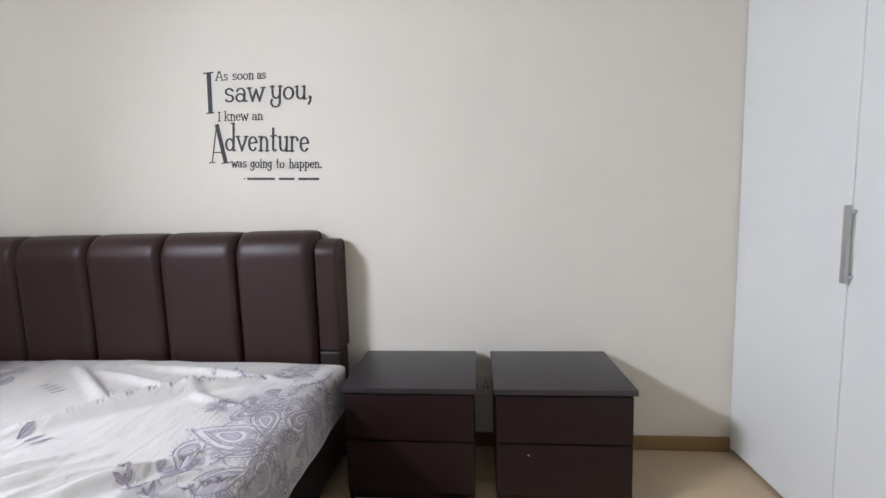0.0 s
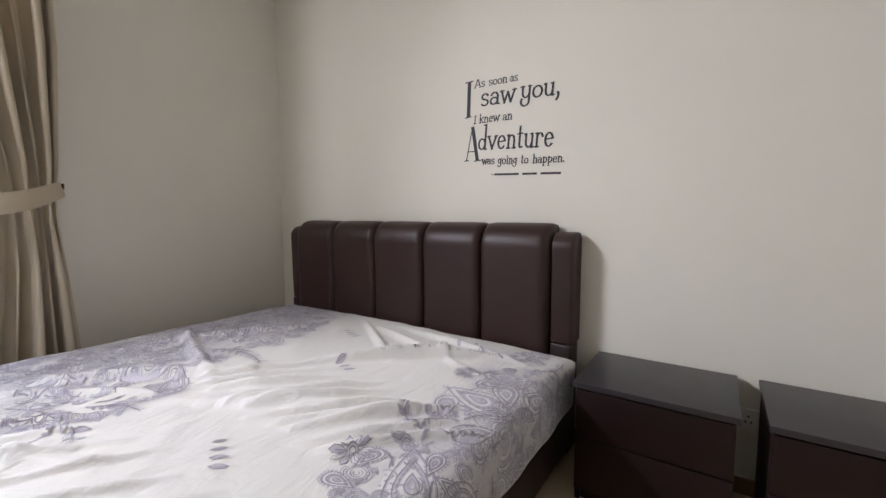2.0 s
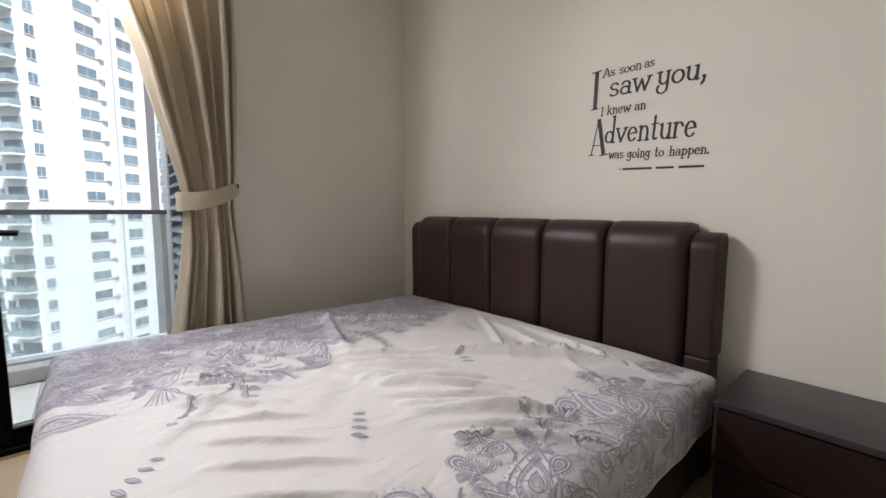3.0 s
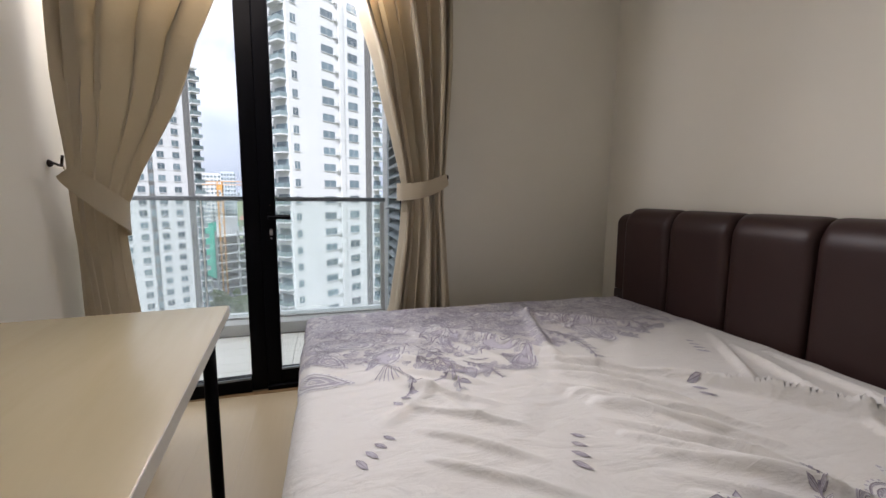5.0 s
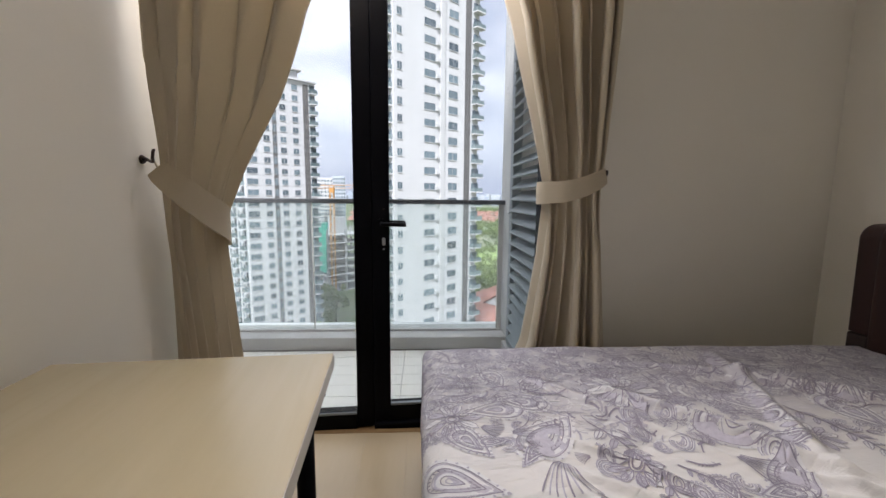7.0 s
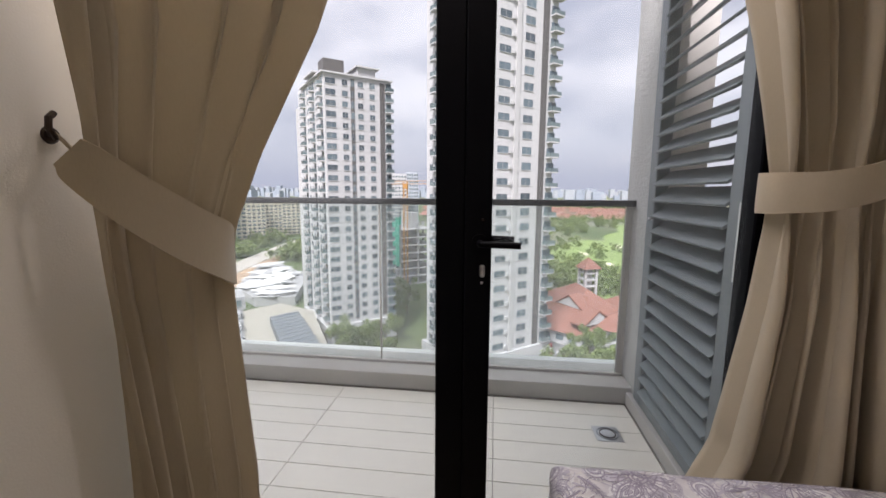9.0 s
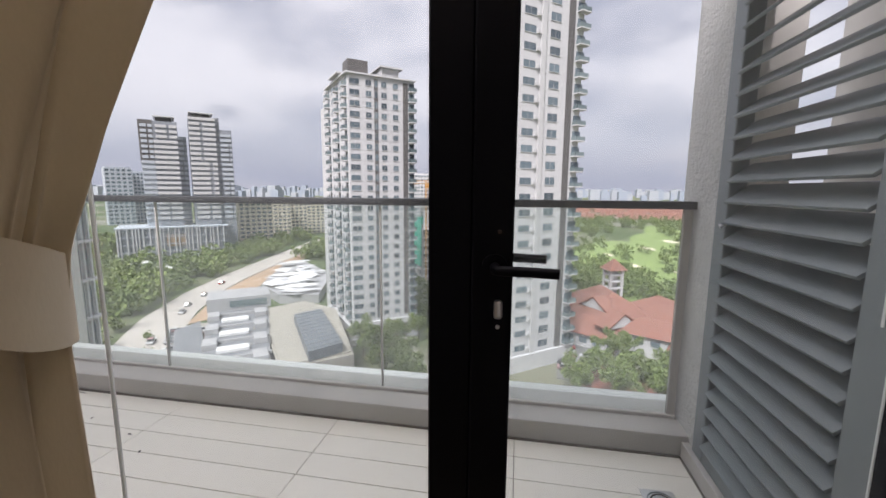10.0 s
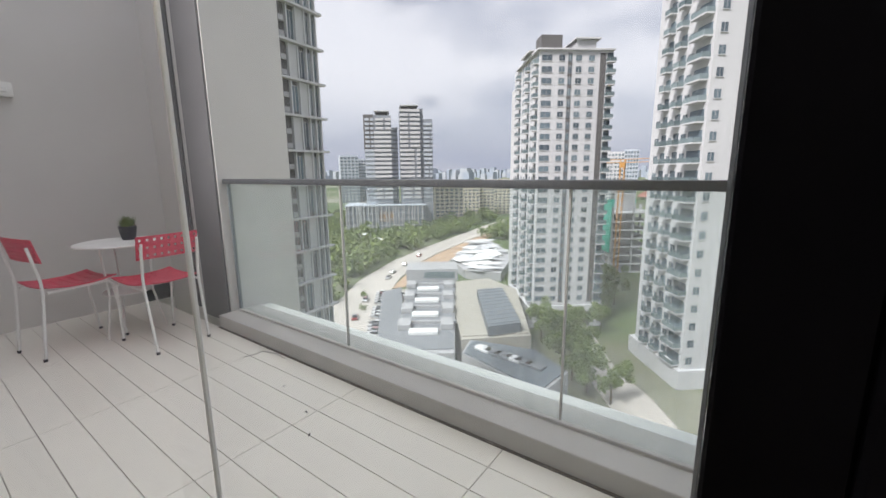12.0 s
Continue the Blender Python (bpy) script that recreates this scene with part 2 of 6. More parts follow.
def balcony_tile():
    k = Nodes("pale_porcelain_tile")
    c = k.mix(k.random(), (0.83, 0.80, 0.725), (0.88, 0.85, 0.775))
    c = k.mix(k.math("MULTIPLY", k.noise(2.2, 5), 0.4), c, (0.60, 0.57, 0.49))
    c = k.mix(k.math("MULTIPLY", k.ramp(k.noise(7, 6, 0.7), ((0.55, 0.0), (0.75, 1.0))), 0.22), c, (0.42, 0.38, 0.31))
    k.bump(k.noise(120, 3), 0.1, 0.0008)
    return k.set(Base_Color=c, Roughness=k.math("MULTIPLY_ADD", k.noise(5, 4), 0.2, 0.24))


M_TILE = balcony_tile()
M_JOINT = plain("grout", (0.30, 0.28, 0.25), 0.9)
M_GRIME = plain("grimy_sealant", (0.10, 0.09, 0.075), 0.9, vary=0.4, scale=8, grain=60, bump=0.4)
M_RENDER = plain("rough_render", (0.56, 0.56, 0.55), 0.9, vary=0.14, scale=14, grain=42, bump=1.0, depth=0.012)

# ---- room structure ----
CEIL, WARD_X, DESK_Y = 2.75, 3.825, -2.95
ROOM_END = 4.45


def structure(name, bm, material, label, category="wall", smooth=0.0):
    return tagged(part(name, bm, material, smooth=smooth), label, category, kind="structure")


structure("wall_headboard", box(-0.32, ROOM_END + 0.1, 0, 0.12, 0, CEIL), M_WALL, "white painted plaster wall behind the bed")
structure("wall_window_side", prism(bmesh.new(), [(-0.165, 0), (-0.30, 0), (-0.30, -1.46), (-0.063, -1.46)], 0, CEIL), M_WALL,
          "white painted wall beside the balcony window")
structure("wall_desk", box(0.44, ROOM_END + 0.1, DESK_Y - 0.24, DESK_Y, 0, CEIL), M_WALL, "white painted plaster wall behind the desk")
structure("wall_back", box(ROOM_END, ROOM_END + 0.12, DESK_Y, 0, 0, CEIL), M_WALL, "white wall behind the wardrobe")
structure("ceiling", box(-0.3, ROOM_END + 0.12, DESK_Y - 0.3, 0.12, CEIL, CEIL + 0.2), M_CEIL, "white flat ceiling", "ceiling")
structure("lintel", box(-0.06, 0.10, -3.19, -1.46, 2.45, CEIL), M_WALL, "white strip of wall above the balcony door")
structure("baseboard_headboard", box(-0.15, WARD_X, -0.014, -0.001, 0.0, 0.066, 0.003), M_SKIRT, "oak-coloured skirting board on the bed wall", "skirting")
structure("baseboard_desk", box(0.44, WARD_X, DESK_Y + 0.001, DESK_Y + 0.014, 0.0, 0.066, 0.003), M_SKIRT, "oak-coloured skirting board on the desk wall", "skirting")

# floor: long boards along the room
floor = structure("floor", box(-0.05, ROOM_END, DESK_Y - 0.2, 0.0, -0.2, -0.006), M_SKIRT, "pale wood laminate floor of long boards", "floor")

# ---- balcony structure ----
FB = -0.02
balc = structure("balcony_floor", box(-1.04, 0.6, -6.75, -1.46, -0.3, FB - 0.006), M_JOINT, "balcony floor of long pale tiles", "floor")
structure("kerb", box(-1.36, -1.04, -5.52, -1.46, -0.3, 0.075, 0.008), M_KERB, "grey concrete kerb under the glass railing", "kerb")
structure("kerb_joint", box(-1.042, -1.024, -5.52, -1.53, FB - 0.004, FB + 0.004, 0.002, 1), M_GRIME, "dark weathered joint along the foot of the kerb", "joint")
structure("kerb_side", box(-1.04, -0.18, -1.53, -1.46, FB, 0.05, 0.005), M_KERB, "low grey concrete kerb under the louvres", "kerb")
structure("wall_balcony_end", box(-1.3, 0.7, -6.9, -6.72, -0.3, 3.0), M_BALCWALL, "grey painted wall at the balcony's end")
structure("wall_balcony_side", box(0.56, 0.72, -6.72, DESK_Y - 0.24, -0.3, 3.0), M_BALCWALL, "grey painted wall along the balcony")
structure("wall_balcony_fin", box(-1.74, -1.14, -5.9, -5.52, -6.0, 3.0), M_BALCWALL, "grey painted fin wall beside the railing")
structure("column", box(-1.34, -1.0, -1.5, -1.37, -1.0, 3.0, 0.012), M_RENDER, "rough rendered grey column beside the louvres", "column", 40)
structure("wall_balcony_corner", box(-1.32, -1.2, -6.72, -5.9, -0.3, 3.0), M_BALCWALL, "grey painted wall in the balcony's far corner")
# out of view, added to block the sun on the far corner wall
structure("sun_block_wall", box(0.56, 0.72, -7.8, -6.2, 3.0, 6.5), M_BALCWALL, "unseen grey wall added to keep the sun off the balcony corner")
structure("ledge", box(-1.46, -1.36, -5.52, -1.3, -0.3, 0.06, 0.006), M_WARD, "white painted ledge outside the glass railing", "ledge")
M_DARKTRIM = plain("dark_grey_trim_and_shade", (0.12, 0.115, 0.12), 0.6, vary=0.1)
strip_trim = structure("trim_corner", box(-1.199, -1.185, -6.24, -6.15, FB, 3.0), M_RAIL, "dark metal strip in the balcony corner", "trim")
# dark sheet over the fin's end face, which the sun would brighten
structure("trim_fin", box(-1.139, -1.125, -5.915, -5.535, FB, 3.0), M_DARKTRIM, "dark grey strip hiding the sunlit end of the fin wall", "trim")
structure("trim_foot", box(-1.18, -0.95, -6.719, -6.70, FB, 0.12), M_BLACK, "dark skirting in the balcony corner", "trim")


# ---- balcony door and windows ----
def plane_bar(bm, y0, y1, z0, z1, x0=-0.065, x1=0.0):
    return bx(bm, x0, x1, y0, y1, z0, z1, 0.004, 1)


SLANT = Matrix.Translation((0, -2.35, 0)) @ pose(0, 0, 0, 0, 0, 4) @ Matrix.Translation((0, 2.35, 0))
win = tagged(thing("window_1", "fixed floor-length window in a black metal frame", "window"), kind="structure")
win.matrix_world = SLANT
part("window_frame", plane_bar(bmesh.new(), -2.4285, -2.345, 0.0, 2.45), M_BLACK, win)
part("bottom_rail", plane_bar(bmesh.new(), -3.12, -2.4285, 0.0, 0.075, -0.065, 0.022), M_BLACK, win)
part("bottom_rail", box(0.022, 0.56, -3.155, -3.09, 0.0, 0.075, 0.004, 1), M_BLACK, win)
part("glazing_bead", box(0.016, 0.022, -3.12, -2.4285, 0.075, 0.088, 0.002, 1), M_GREYALU, win)
part("top_rail", plane_bar(bmesh.new(), -3.12, -2.4285, 2.38, 2.45), M_BLACK, win)
for nm, bm in (("pane", box(0.007, 0.015, -3.12, -2.4285, 0.075, 2.38)), ("pane", box(0.015, 0.56, -3.124, -3.246, 0.075, 2.45))):
    part(nm, bm, M_GLASS, win).visible_shadow = False
part("corner_seal", box(0.007, 0.015, -3.124, -3.116, 0.075, 2.38, 0.002, 1), M_SEAL, win, "pale seal where two panes meet")

door = tagged(thing("door_1", "closed glass balcony door with a black metal frame", "door"), kind="structure")
door.matrix_world = SLANT
part("stile", plane_bar(bmesh.new(), -2.3455, -2.268, 0.03, 2.38, -0.06, 0.006), M_BLACK, door)
part("stile", plane_bar(bmesh.new(), -1.555, -1.503, 0.03, 2.38, -0.06, 0.006), M_BLACK, door)
part("bottom_rail", plane_bar(bmesh.new(), -2.268, -1.555, 0.03, 0.105, -0.06, 0.006), M_BLACK, door)
part("top_rail", plane_bar(bmesh.new(), -2.268, -1.555, 2.31, 2.38, -0.06, 0.006), M_BLACK, door)
part("glazing_bead", box(-0.012, 0.008, -2.268, -1.555, 0.105, 0.116, 0.002, 1), M_GREYALU, door)
part("pane", box(-0.034, -0.026, -2.268, -1.555, 0.105, 2.31), M_GLASS, door).visible_shadow = False
part("jamb", box(-0.115, 0.012, -1.50, -1.46, 0.0, 2.45, 0.003, 1), M_BLACK, door)
part("jamb_groove", box(-0.085, -0.075, -1.504, -1.50, 0.0, 2.45), M_GREYALU, door)
part("head", plane_bar(bmesh.new(), -2.345, -1.503, 2.38, 2.45), M_BLACK, door)
part("threshold", box(-0.09, 0.03, -2.345, -1.503, -0.006, 0.026, 0.004, 1), M_BLACK, door)
for sx, x0 in ((1, 0.006), (-1, -0.06)):
    hd = part("door_handle", rod(bmesh.new(), (x0, -2.302, 0.985), (x0 + sx * 0.008, -2.302, 0.985), 0.024, n=24), M_BLACK, door, "black lever handle")
    part("lever", tube(bmesh.new(), [(x0, -2.302, 0.985), (x0 + sx * 0.035, -2.302, 0.985), (x0 + sx * 0.043, -2.297, 0.985), (x0 + sx * 0.045, -2.284, 0.985),
                                     (x0 + sx * 0.045, -2.24, 0.984), (x0 + sx * 0.045, -2.192, 0.982)], 0.0095, 12), M_BLACK, hd)
lk = part("lock_plate", box(0.006, 0.010, -2.302, -2.286, 0.885, 0.921, 0.007, 3), M_STEEL, door, "worn bare metal lock cover")
part("screw", rod(bmesh.new(), (0.006, -2.294, 0.868), (0.0085, -2.294, 0.868), 0.004), M_STEEL, door)
part("screw", rod(bmesh.new(), (0.006, -2.294, 1.05), (0.0085, -2.294, 1.05), 0.004), M_DARKMETAL, door)

# ---- louvre screen ----
louvre = thing("louvre_screen", "grey metal louvre screen beside the balcony door", "louvre", (0, -1.48, 0.05))
part("stile", box(-0.985, -0.90, -0.03, 0.03, 0, 2.85, 0.004, 1), M_GREYALU, louvre)
part("stile", box(-0.272, -0.178, -0.03, 0.03, 0, 2.85, 0.004, 1), M_GREYALU, louvre)
part("bottom_rail", box(-0.90, -0.272, -0.028, 0.028, 0, 0.06, 0.004, 1), M_GREYALU, louvre)
part("top_rail", box(-0.90, -0.272, -0.028, 0.028, 2.79, 2.85, 0.004, 1), M_GREYALU, louvre)
slat = bmesh.new()
bx(slat, -0.90, -0.272, -0.052, 0.052, -0.006, 0.006, 0.004, 2)
slat_me = mesh_of("slat", slat, M_LOUVRE, 40)
z = 0.1
while z < 2.76:
    piece("slat", slat_me, louvre, pose(0, 0.0, z, 37))
    z += 0.0745
pin = part("latch", tube(bmesh.new(), [(-0.895, -0.03, 0.955), (-0.895, -0.05, 0.955), (-0.885, -0.055, 0.958), (-0.872, -0.055, 0.95)], 0.006, 8), M_STEEL, louvre, "small steel latch")
part("paint_scrape", box(-0.211, -0.204, -0.0315, -0.03, 0.8, 1.05), M_SEAL, louvre, "pale worn strip on the frame")
part("sealant", box(-0.178, -0.168, -0.036, -0.02, 0, 2.85, 0.003, 1), M_SEAL, louvre, "lumpy pale sealant along the frame")

structure("wall_ledge_side", box(-1.335, -1.22, -1.368, -1.14, -1.0, 3.0), M_BALCWALL, "grey wall return behind the column")
structure("wall_ledge_back", box(-1.40, -0.302, -0.90, -0.76, -1.0, 3.0), M_BALCWALL, "grey wall behind the louvre screen")
drain = thing("floor_drain", "round steel floor drain in a square plate", "drain", (-0.735, -1.70, FB), 2)
part("plate", box(-0.062, 0.062, -0.062, 0.062, 0.0, 0.003, 0.001, 1), M_STEEL, drain)
part("ring", tube(bmesh.new(), [(0.048 * math.cos(a), 0.048 * math.sin(a), 0.004) for a in np.linspace(0, math.tau, 33)], 0.0025, 8), M_GREYALU, drain)
part("ring", tube(bmesh.new(), [(0.036 * math.cos(a), 0.036 * math.sin(a), 0.004) for a in np.linspace(0, math.tau, 33)], 0.003, 8), M_DARKMETAL, drain)
part("cover", rod(bmesh.new(), (0, 0, 0.002), (0, 0, 0.006), 0.031, n=28), M_STEEL, drain)

# ---- railing ----
rail = thing("glass_railing", "glass balcony railing with a dark metal handrail", "railing", (-1.2, -1.5, 0.075))
part("handrail", box(-0.03, 0.03, -4.02, 0.0, 0.975, 1.01, 0.006), M_RAIL, rail, "dark grey metal handrail")
for a, b in ((-3.98, -2.752), (-2.748, -1.442), (-1.438, -0.045)):
    p = part("glass_panel", box(-0.006, 0.006, a, b, 0.0, 0.98), M_RAILGLASS, rail)
    p.visible_shadow = False
for y in (-2.75, -1.44):
    part("joint_seal", box(-0.0075, 0.0075, y - 0.004, y + 0.004, 0.0, 0.975), M_KERB, rail, "pale seal between two glass panels")
part("end_post", box(-0.012, 0.012, -0.045, -0.008, 0.0, 0.98, 0.003, 1), M_KERB, rail)
part("end_post", box(-0.012, 0.012, -4.0, -3.98, 0.0, 0.98, 0.003, 1), M_GREYALU, rail)
part("shoe", box(-0.02, 0.02, -4.0, -0.008, -0.004, 0.016, 0.003, 1), M_KERB, rail)

# ---- bed ----
bed = thing("bed", "brown leather bed with a channelled headboard against the wall", "bed")
edges = (0.20, 0.556, 0.917, 1.277, 1.634, 1.985)


def cushion(x0, x1, z0, z1, front, back, puff, roll):
    """An upholstered channel: bulging across, rolled back at the top."""
    bm, nx, nz, rows = bmesh.new(), 24, 26, []
    for j in range(nz + 1):
        s = j / nz
        if s < 0.62:
            z, y = z0 + (z1 - roll - z0) * s / 0.62, front + 0.012 * (0.62 - s)
        else:
            a = (s - 0.62) / 0.38 * math.pi / 2
            z, y = z1 - roll + roll * math.sin(a), back + (front - back) * math.cos(a) ** 0.8
        row = []
        for i in range(nx + 1):
            u = 2 * i / nx - 1
            sag = puff * (abs(u) ** 16 + 0.10 * u * u)
            row.append(bm.verts.new((x0 + (x1 - x0) * (i / nx), y + sag * (1 if s < 0.9 else 0.6), z - 0.35 * sag * (s > 0.7))))
        rows.append(row)
    rows.append([bm.verts.new((v.co.x, back + 0.03, z1 - 0.03)) for v in rows[-1]])
    rows.insert(0, [bm.verts.new((v.co.x, back + 0.03, z0)) for v in rows[0]])
    for a, b in zip(rows, rows[1:]):
        for i in range(nx):
            bm.faces.new((a[i], a[i + 1], b[i + 1], b[i]))
    for i in (0, nx):
        bm.faces.new([r[i] for r in rows])
    return bm


part("headboard_back", box(0.115, 2.075, -0.075, -0.012, 0.0, 0.985, 0.015, 3), M_BEDFRAME, bed)
for a, b in zip(edges, edges[1:]):
    part("headboard_channel", cushion(a + 0.0005, b - 0.0005, 0.40, 1.045, -0.158, -0.035, 0.03, 0.12), M_LEATHER, bed, smooth=60)
for a, b in ((0.10, 0.20), (1.985, 2.09)):
    part("headboard_wing", cushion(a, b, 0.505, 1.005, -0.125, -0.03, 0.02, 0.07), M_LEATHER, bed, smooth=60)
    part("wing_base", box(a + 0.003, b - 0.003, -0.12, -0.012, 0.0, 0.5, 0.012, 3), M_BEDFRAME, bed)
part("side_rail", box(2.03, 2.10, -2.06, -0.12, 0.05, 0.31, 0.018, 3), M_BEDFRAME, bed, "dark leather bed side rail")
part("side_rail", box(0.21, 0.28, -2.06, -0.12, 0.05, 0.31, 0.018, 3), M_BEDFRAME, bed)
part("foot_rail", box(0.21, 2.10, -2.10, -2.04, 0.05, 0.31, 0.018, 3), M_BEDFRAME, bed)
part("slat_base", box(0.28, 2.03, -2.06, -0.12, 0.2, 0.262), M_BEDFRAME, bed)
for x in (0.3, 2.03):
    for y in (-2.0, -0.3):
        part("leg", rod(bmesh.new(), (x, y, 0), (x, y, 0.06), 0.025), M_BLACK, bed)


def cotton(name, lo, hi, ink=False):
    k = Nodes(name)
    cloth = k.mix(k.noise(3, 4), lo, hi)
    if name == "white_cotton_sheet":
        x, y, z = k.split()
        rag = k.math("MULTIPLY", k.math("SUBTRACT", k.noise(2.6, 3), 0.5), 0.9)
        band_l = k.ramp(k.math("ADD", k.math("SUBTRACT", 0.98, x), rag), ((0.0, 0.0), (0.22, 1.0)))
        band_r = k.ramp(k.math("ADD", k.math("SUBTRACT", x, 1.86), rag), ((0.0, 0.0), (0.22, 1.0)))
        worn = k.ramp(k.noise(6.5, 4, 0.6, distort=0.7), ((0.30, 0.0), (0.75, 1.0)))
        wash = k.math("MULTIPLY", k.math("MAXIMUM", band_l, band_r), k.math("MULTIPLY_ADD", worn, 0.75, 0.12))
        cloth = k.mix(wash, cloth, (0.43, 0.40, 0.465))
    if ink:
        cloth = k.mix(k.math("MULTIPLY", k.noise(90, 2), 0.5), cloth, tuple(min(1.0, v * 1.7) for v in hi))
    folds = k.noise(7, 4, 0.55, (1.0, 0.35, 1.0), distort=0.8)
    k.bump(k.math("ADD", k.math("MULTIPLY", k.noise(420, 2), 0.05), k.math("ADD", folds, k.math("MULTIPLY", k.noise(16, 4, 0.5, (1.0, 0.45, 1.0), distort=1.2), 0.5))), 0.6, 0.022)
    return k.set(Base_Color=cloth, Roughness=0.55, Sheen_Weight=0.15)


M_SHEET = cotton("white_cotton_sheet", (0.735, 0.705, 0.665), (0.80, 0.775, 0.735))
M_PRINT = cotton("dark_lilac_print", (0.21, 0.185, 0.235), (0.30, 0.27, 0.32), True)
M_PRINT_PALE = cotton("pale_lilac_print", (0.43, 0.405, 0.455), (0.52, 0.49, 0.54), True)
M_PRINT_WHITE = cotton("white_print", (0.74, 0.725, 0.72), (0.80, 0.785, 0.775))
M_PRINT_MID = cotton("grey_lilac_print", (0.35, 0.325, 0.38), (0.44, 0.415, 0.46), True)


def fold(px, py, ax, ay, bx_, by_, width, high):
    """A soft ridge along a segment."""
    dx, dy = bx_ - ax, by_ - ay
    t = max(0.0, min(1.0, ((px - ax) * dx + (py - ay) * dy) / (dx * dx + dy * dy)))
    d = math.hypot(px - ax - t * dx, py - ay - t * dy)
    return 2.9 * high * math.exp(-(d / (0.85 * width)) ** 2) * math.sin(math.pi * min(1, 0.12 + 0.8 * t))


RIDGES = [(0.62, -1.55, 1.25, -1.02, 0.022, 0.012), (0.95, -1.86, 1.42, -1.6, 0.028, 0.007), (0.45, -1.25, 0.8, -0.55, 0.03, 0.010),
          (1.15, -0.35, 1.9, -0.62, 0.02, 0.009), (1.25, -0.28, 2.0, -0.42, 0.018, 0.009), (1.0, -0.3, 1.55, -0.7, 0.02, 0.008)]
RIDGES += [(0.35, -0.95, 1.15, -1.2, 0.03, 0.011), (0.55, -1.75, 1.05, -1.35, 0.02, 0.007), (1.2, -1.35, 1.85, -0.95, 0.025, 0.007), (1.15, -1.62, 1.38, -1.9, 0.035, 0.004)]
for i in range(11):
    RIDGES.append((1.05 + 0.075 * i, -1.28 + 0.02 * (i % 3), 1.32 + 0.08 * i, -0.88 - 0.03 * (i % 4), 0.012 + 0.002 * (i % 3), 0.0085 + 0.0015 * (i % 3)))
for i in range(7):
    RIDGES.append((0.9 + 0.13 * i, -1.78, 1.1 + 0.13 * i, -1.52 + 0.03 * (i % 2), 0.013, 0.007))
for i in range(9):
    RIDGES.append((1.22 + 0.05 * i, -0.98 + 0.05 * i, 1.5 + 0.055 * i, -0.66 + 0.035 * i, 0.012, 0.006 + 0.001 * (i % 2)))


SW0, SW1, SL1, SL0, STOP, SH, SR = 0.20, 2.13, -2.113, -0.165, 0.497, 0.215, 0.065
SEXT = SH - SR + SR * math.pi / 2 - SR


def bend(s, lo, hi):
    """Where a point of the flat cloth comes to lie: across, and down over the edge."""
    over = lo + SR - s if s < lo + SR else s - hi + SR
    if over <= 0:
        return s, 0.0
    a = min(over / SR, math.pi / 2)
    out = SR * math.sin(a)
    return (lo + SR - out if s < lo + SR else hi - SR + out), SR * (1 - math.cos(a)) + max(0, over - SR * math.pi / 2)


def sheet_point(s, t, lift=0.0):
    x, d1 = bend(s, SW0, SW1)
    y, d2 = bend(t, SL1, SL0)
    d = min(SH, (d1 ** 4 + d2 ** 4) ** 0.25)
    z = STOP - d
    flat = max(0.0, 1 - d / 0.05)
    z -= 0.022 * flat * ((abs(2 * (x - SW0) / (SW1 - SW0) - 1)) ** 3 * 0.6 + (abs(2 * (y - SL1) / (SL0 - SL1) - 1)) ** 4 * 0.5)
    if flat > 0:
        z += flat * sum(fold(x, y, *f) for f in RIDGES)
        z += flat * 0.006 * noise.noise(Vector((x * 3.0, y * 3.0, 0)))
        z += flat * 0.0042 * noise.noise(Vector(((x + y) * 9.0, (x - y) * 3.2, 2)))
    side = 1 - flat
    wob = side * (0.010 * noise.noise(Vector((x * 5, y * 5, z * 4))) + 0.002 * noise.noise(Vector((x * 16, y * 16, 3))))
    corner = min(1, d1 / 0.08) * min(1, d2 / 0.08)
    sx, sy = (1 if x > 1.2 else -1), (-1 if y < -1 else 1)
    x += wob * sx - 0.02 * corner * sx + lift * min(1, d1 / 0.03) * sx
    y += wob - 0.02 * corner * sy + lift * min(1, d2 / 0.03) * sy
    return Vector((x, y, z + lift * flat))


def fitted_sheet():
    nu, nv = 250, 240
    bm = bmesh.new()
    rows = [[bm.verts.new(sheet_point(SW0 - SEXT + (SW1 - SW0 + 2 * SEXT) * i / nu, SL1 - SEXT + (SL0 - SL1 + 2 * SEXT) * j / nv)) for i in range(nu + 1)] for j in range(nv + 1)]
    for a, b in zip(rows, rows[1:]):
        for i in range(nu):
            bm.faces.new((a[i], a[i + 1], b[i + 1], b[i]))
    return bm


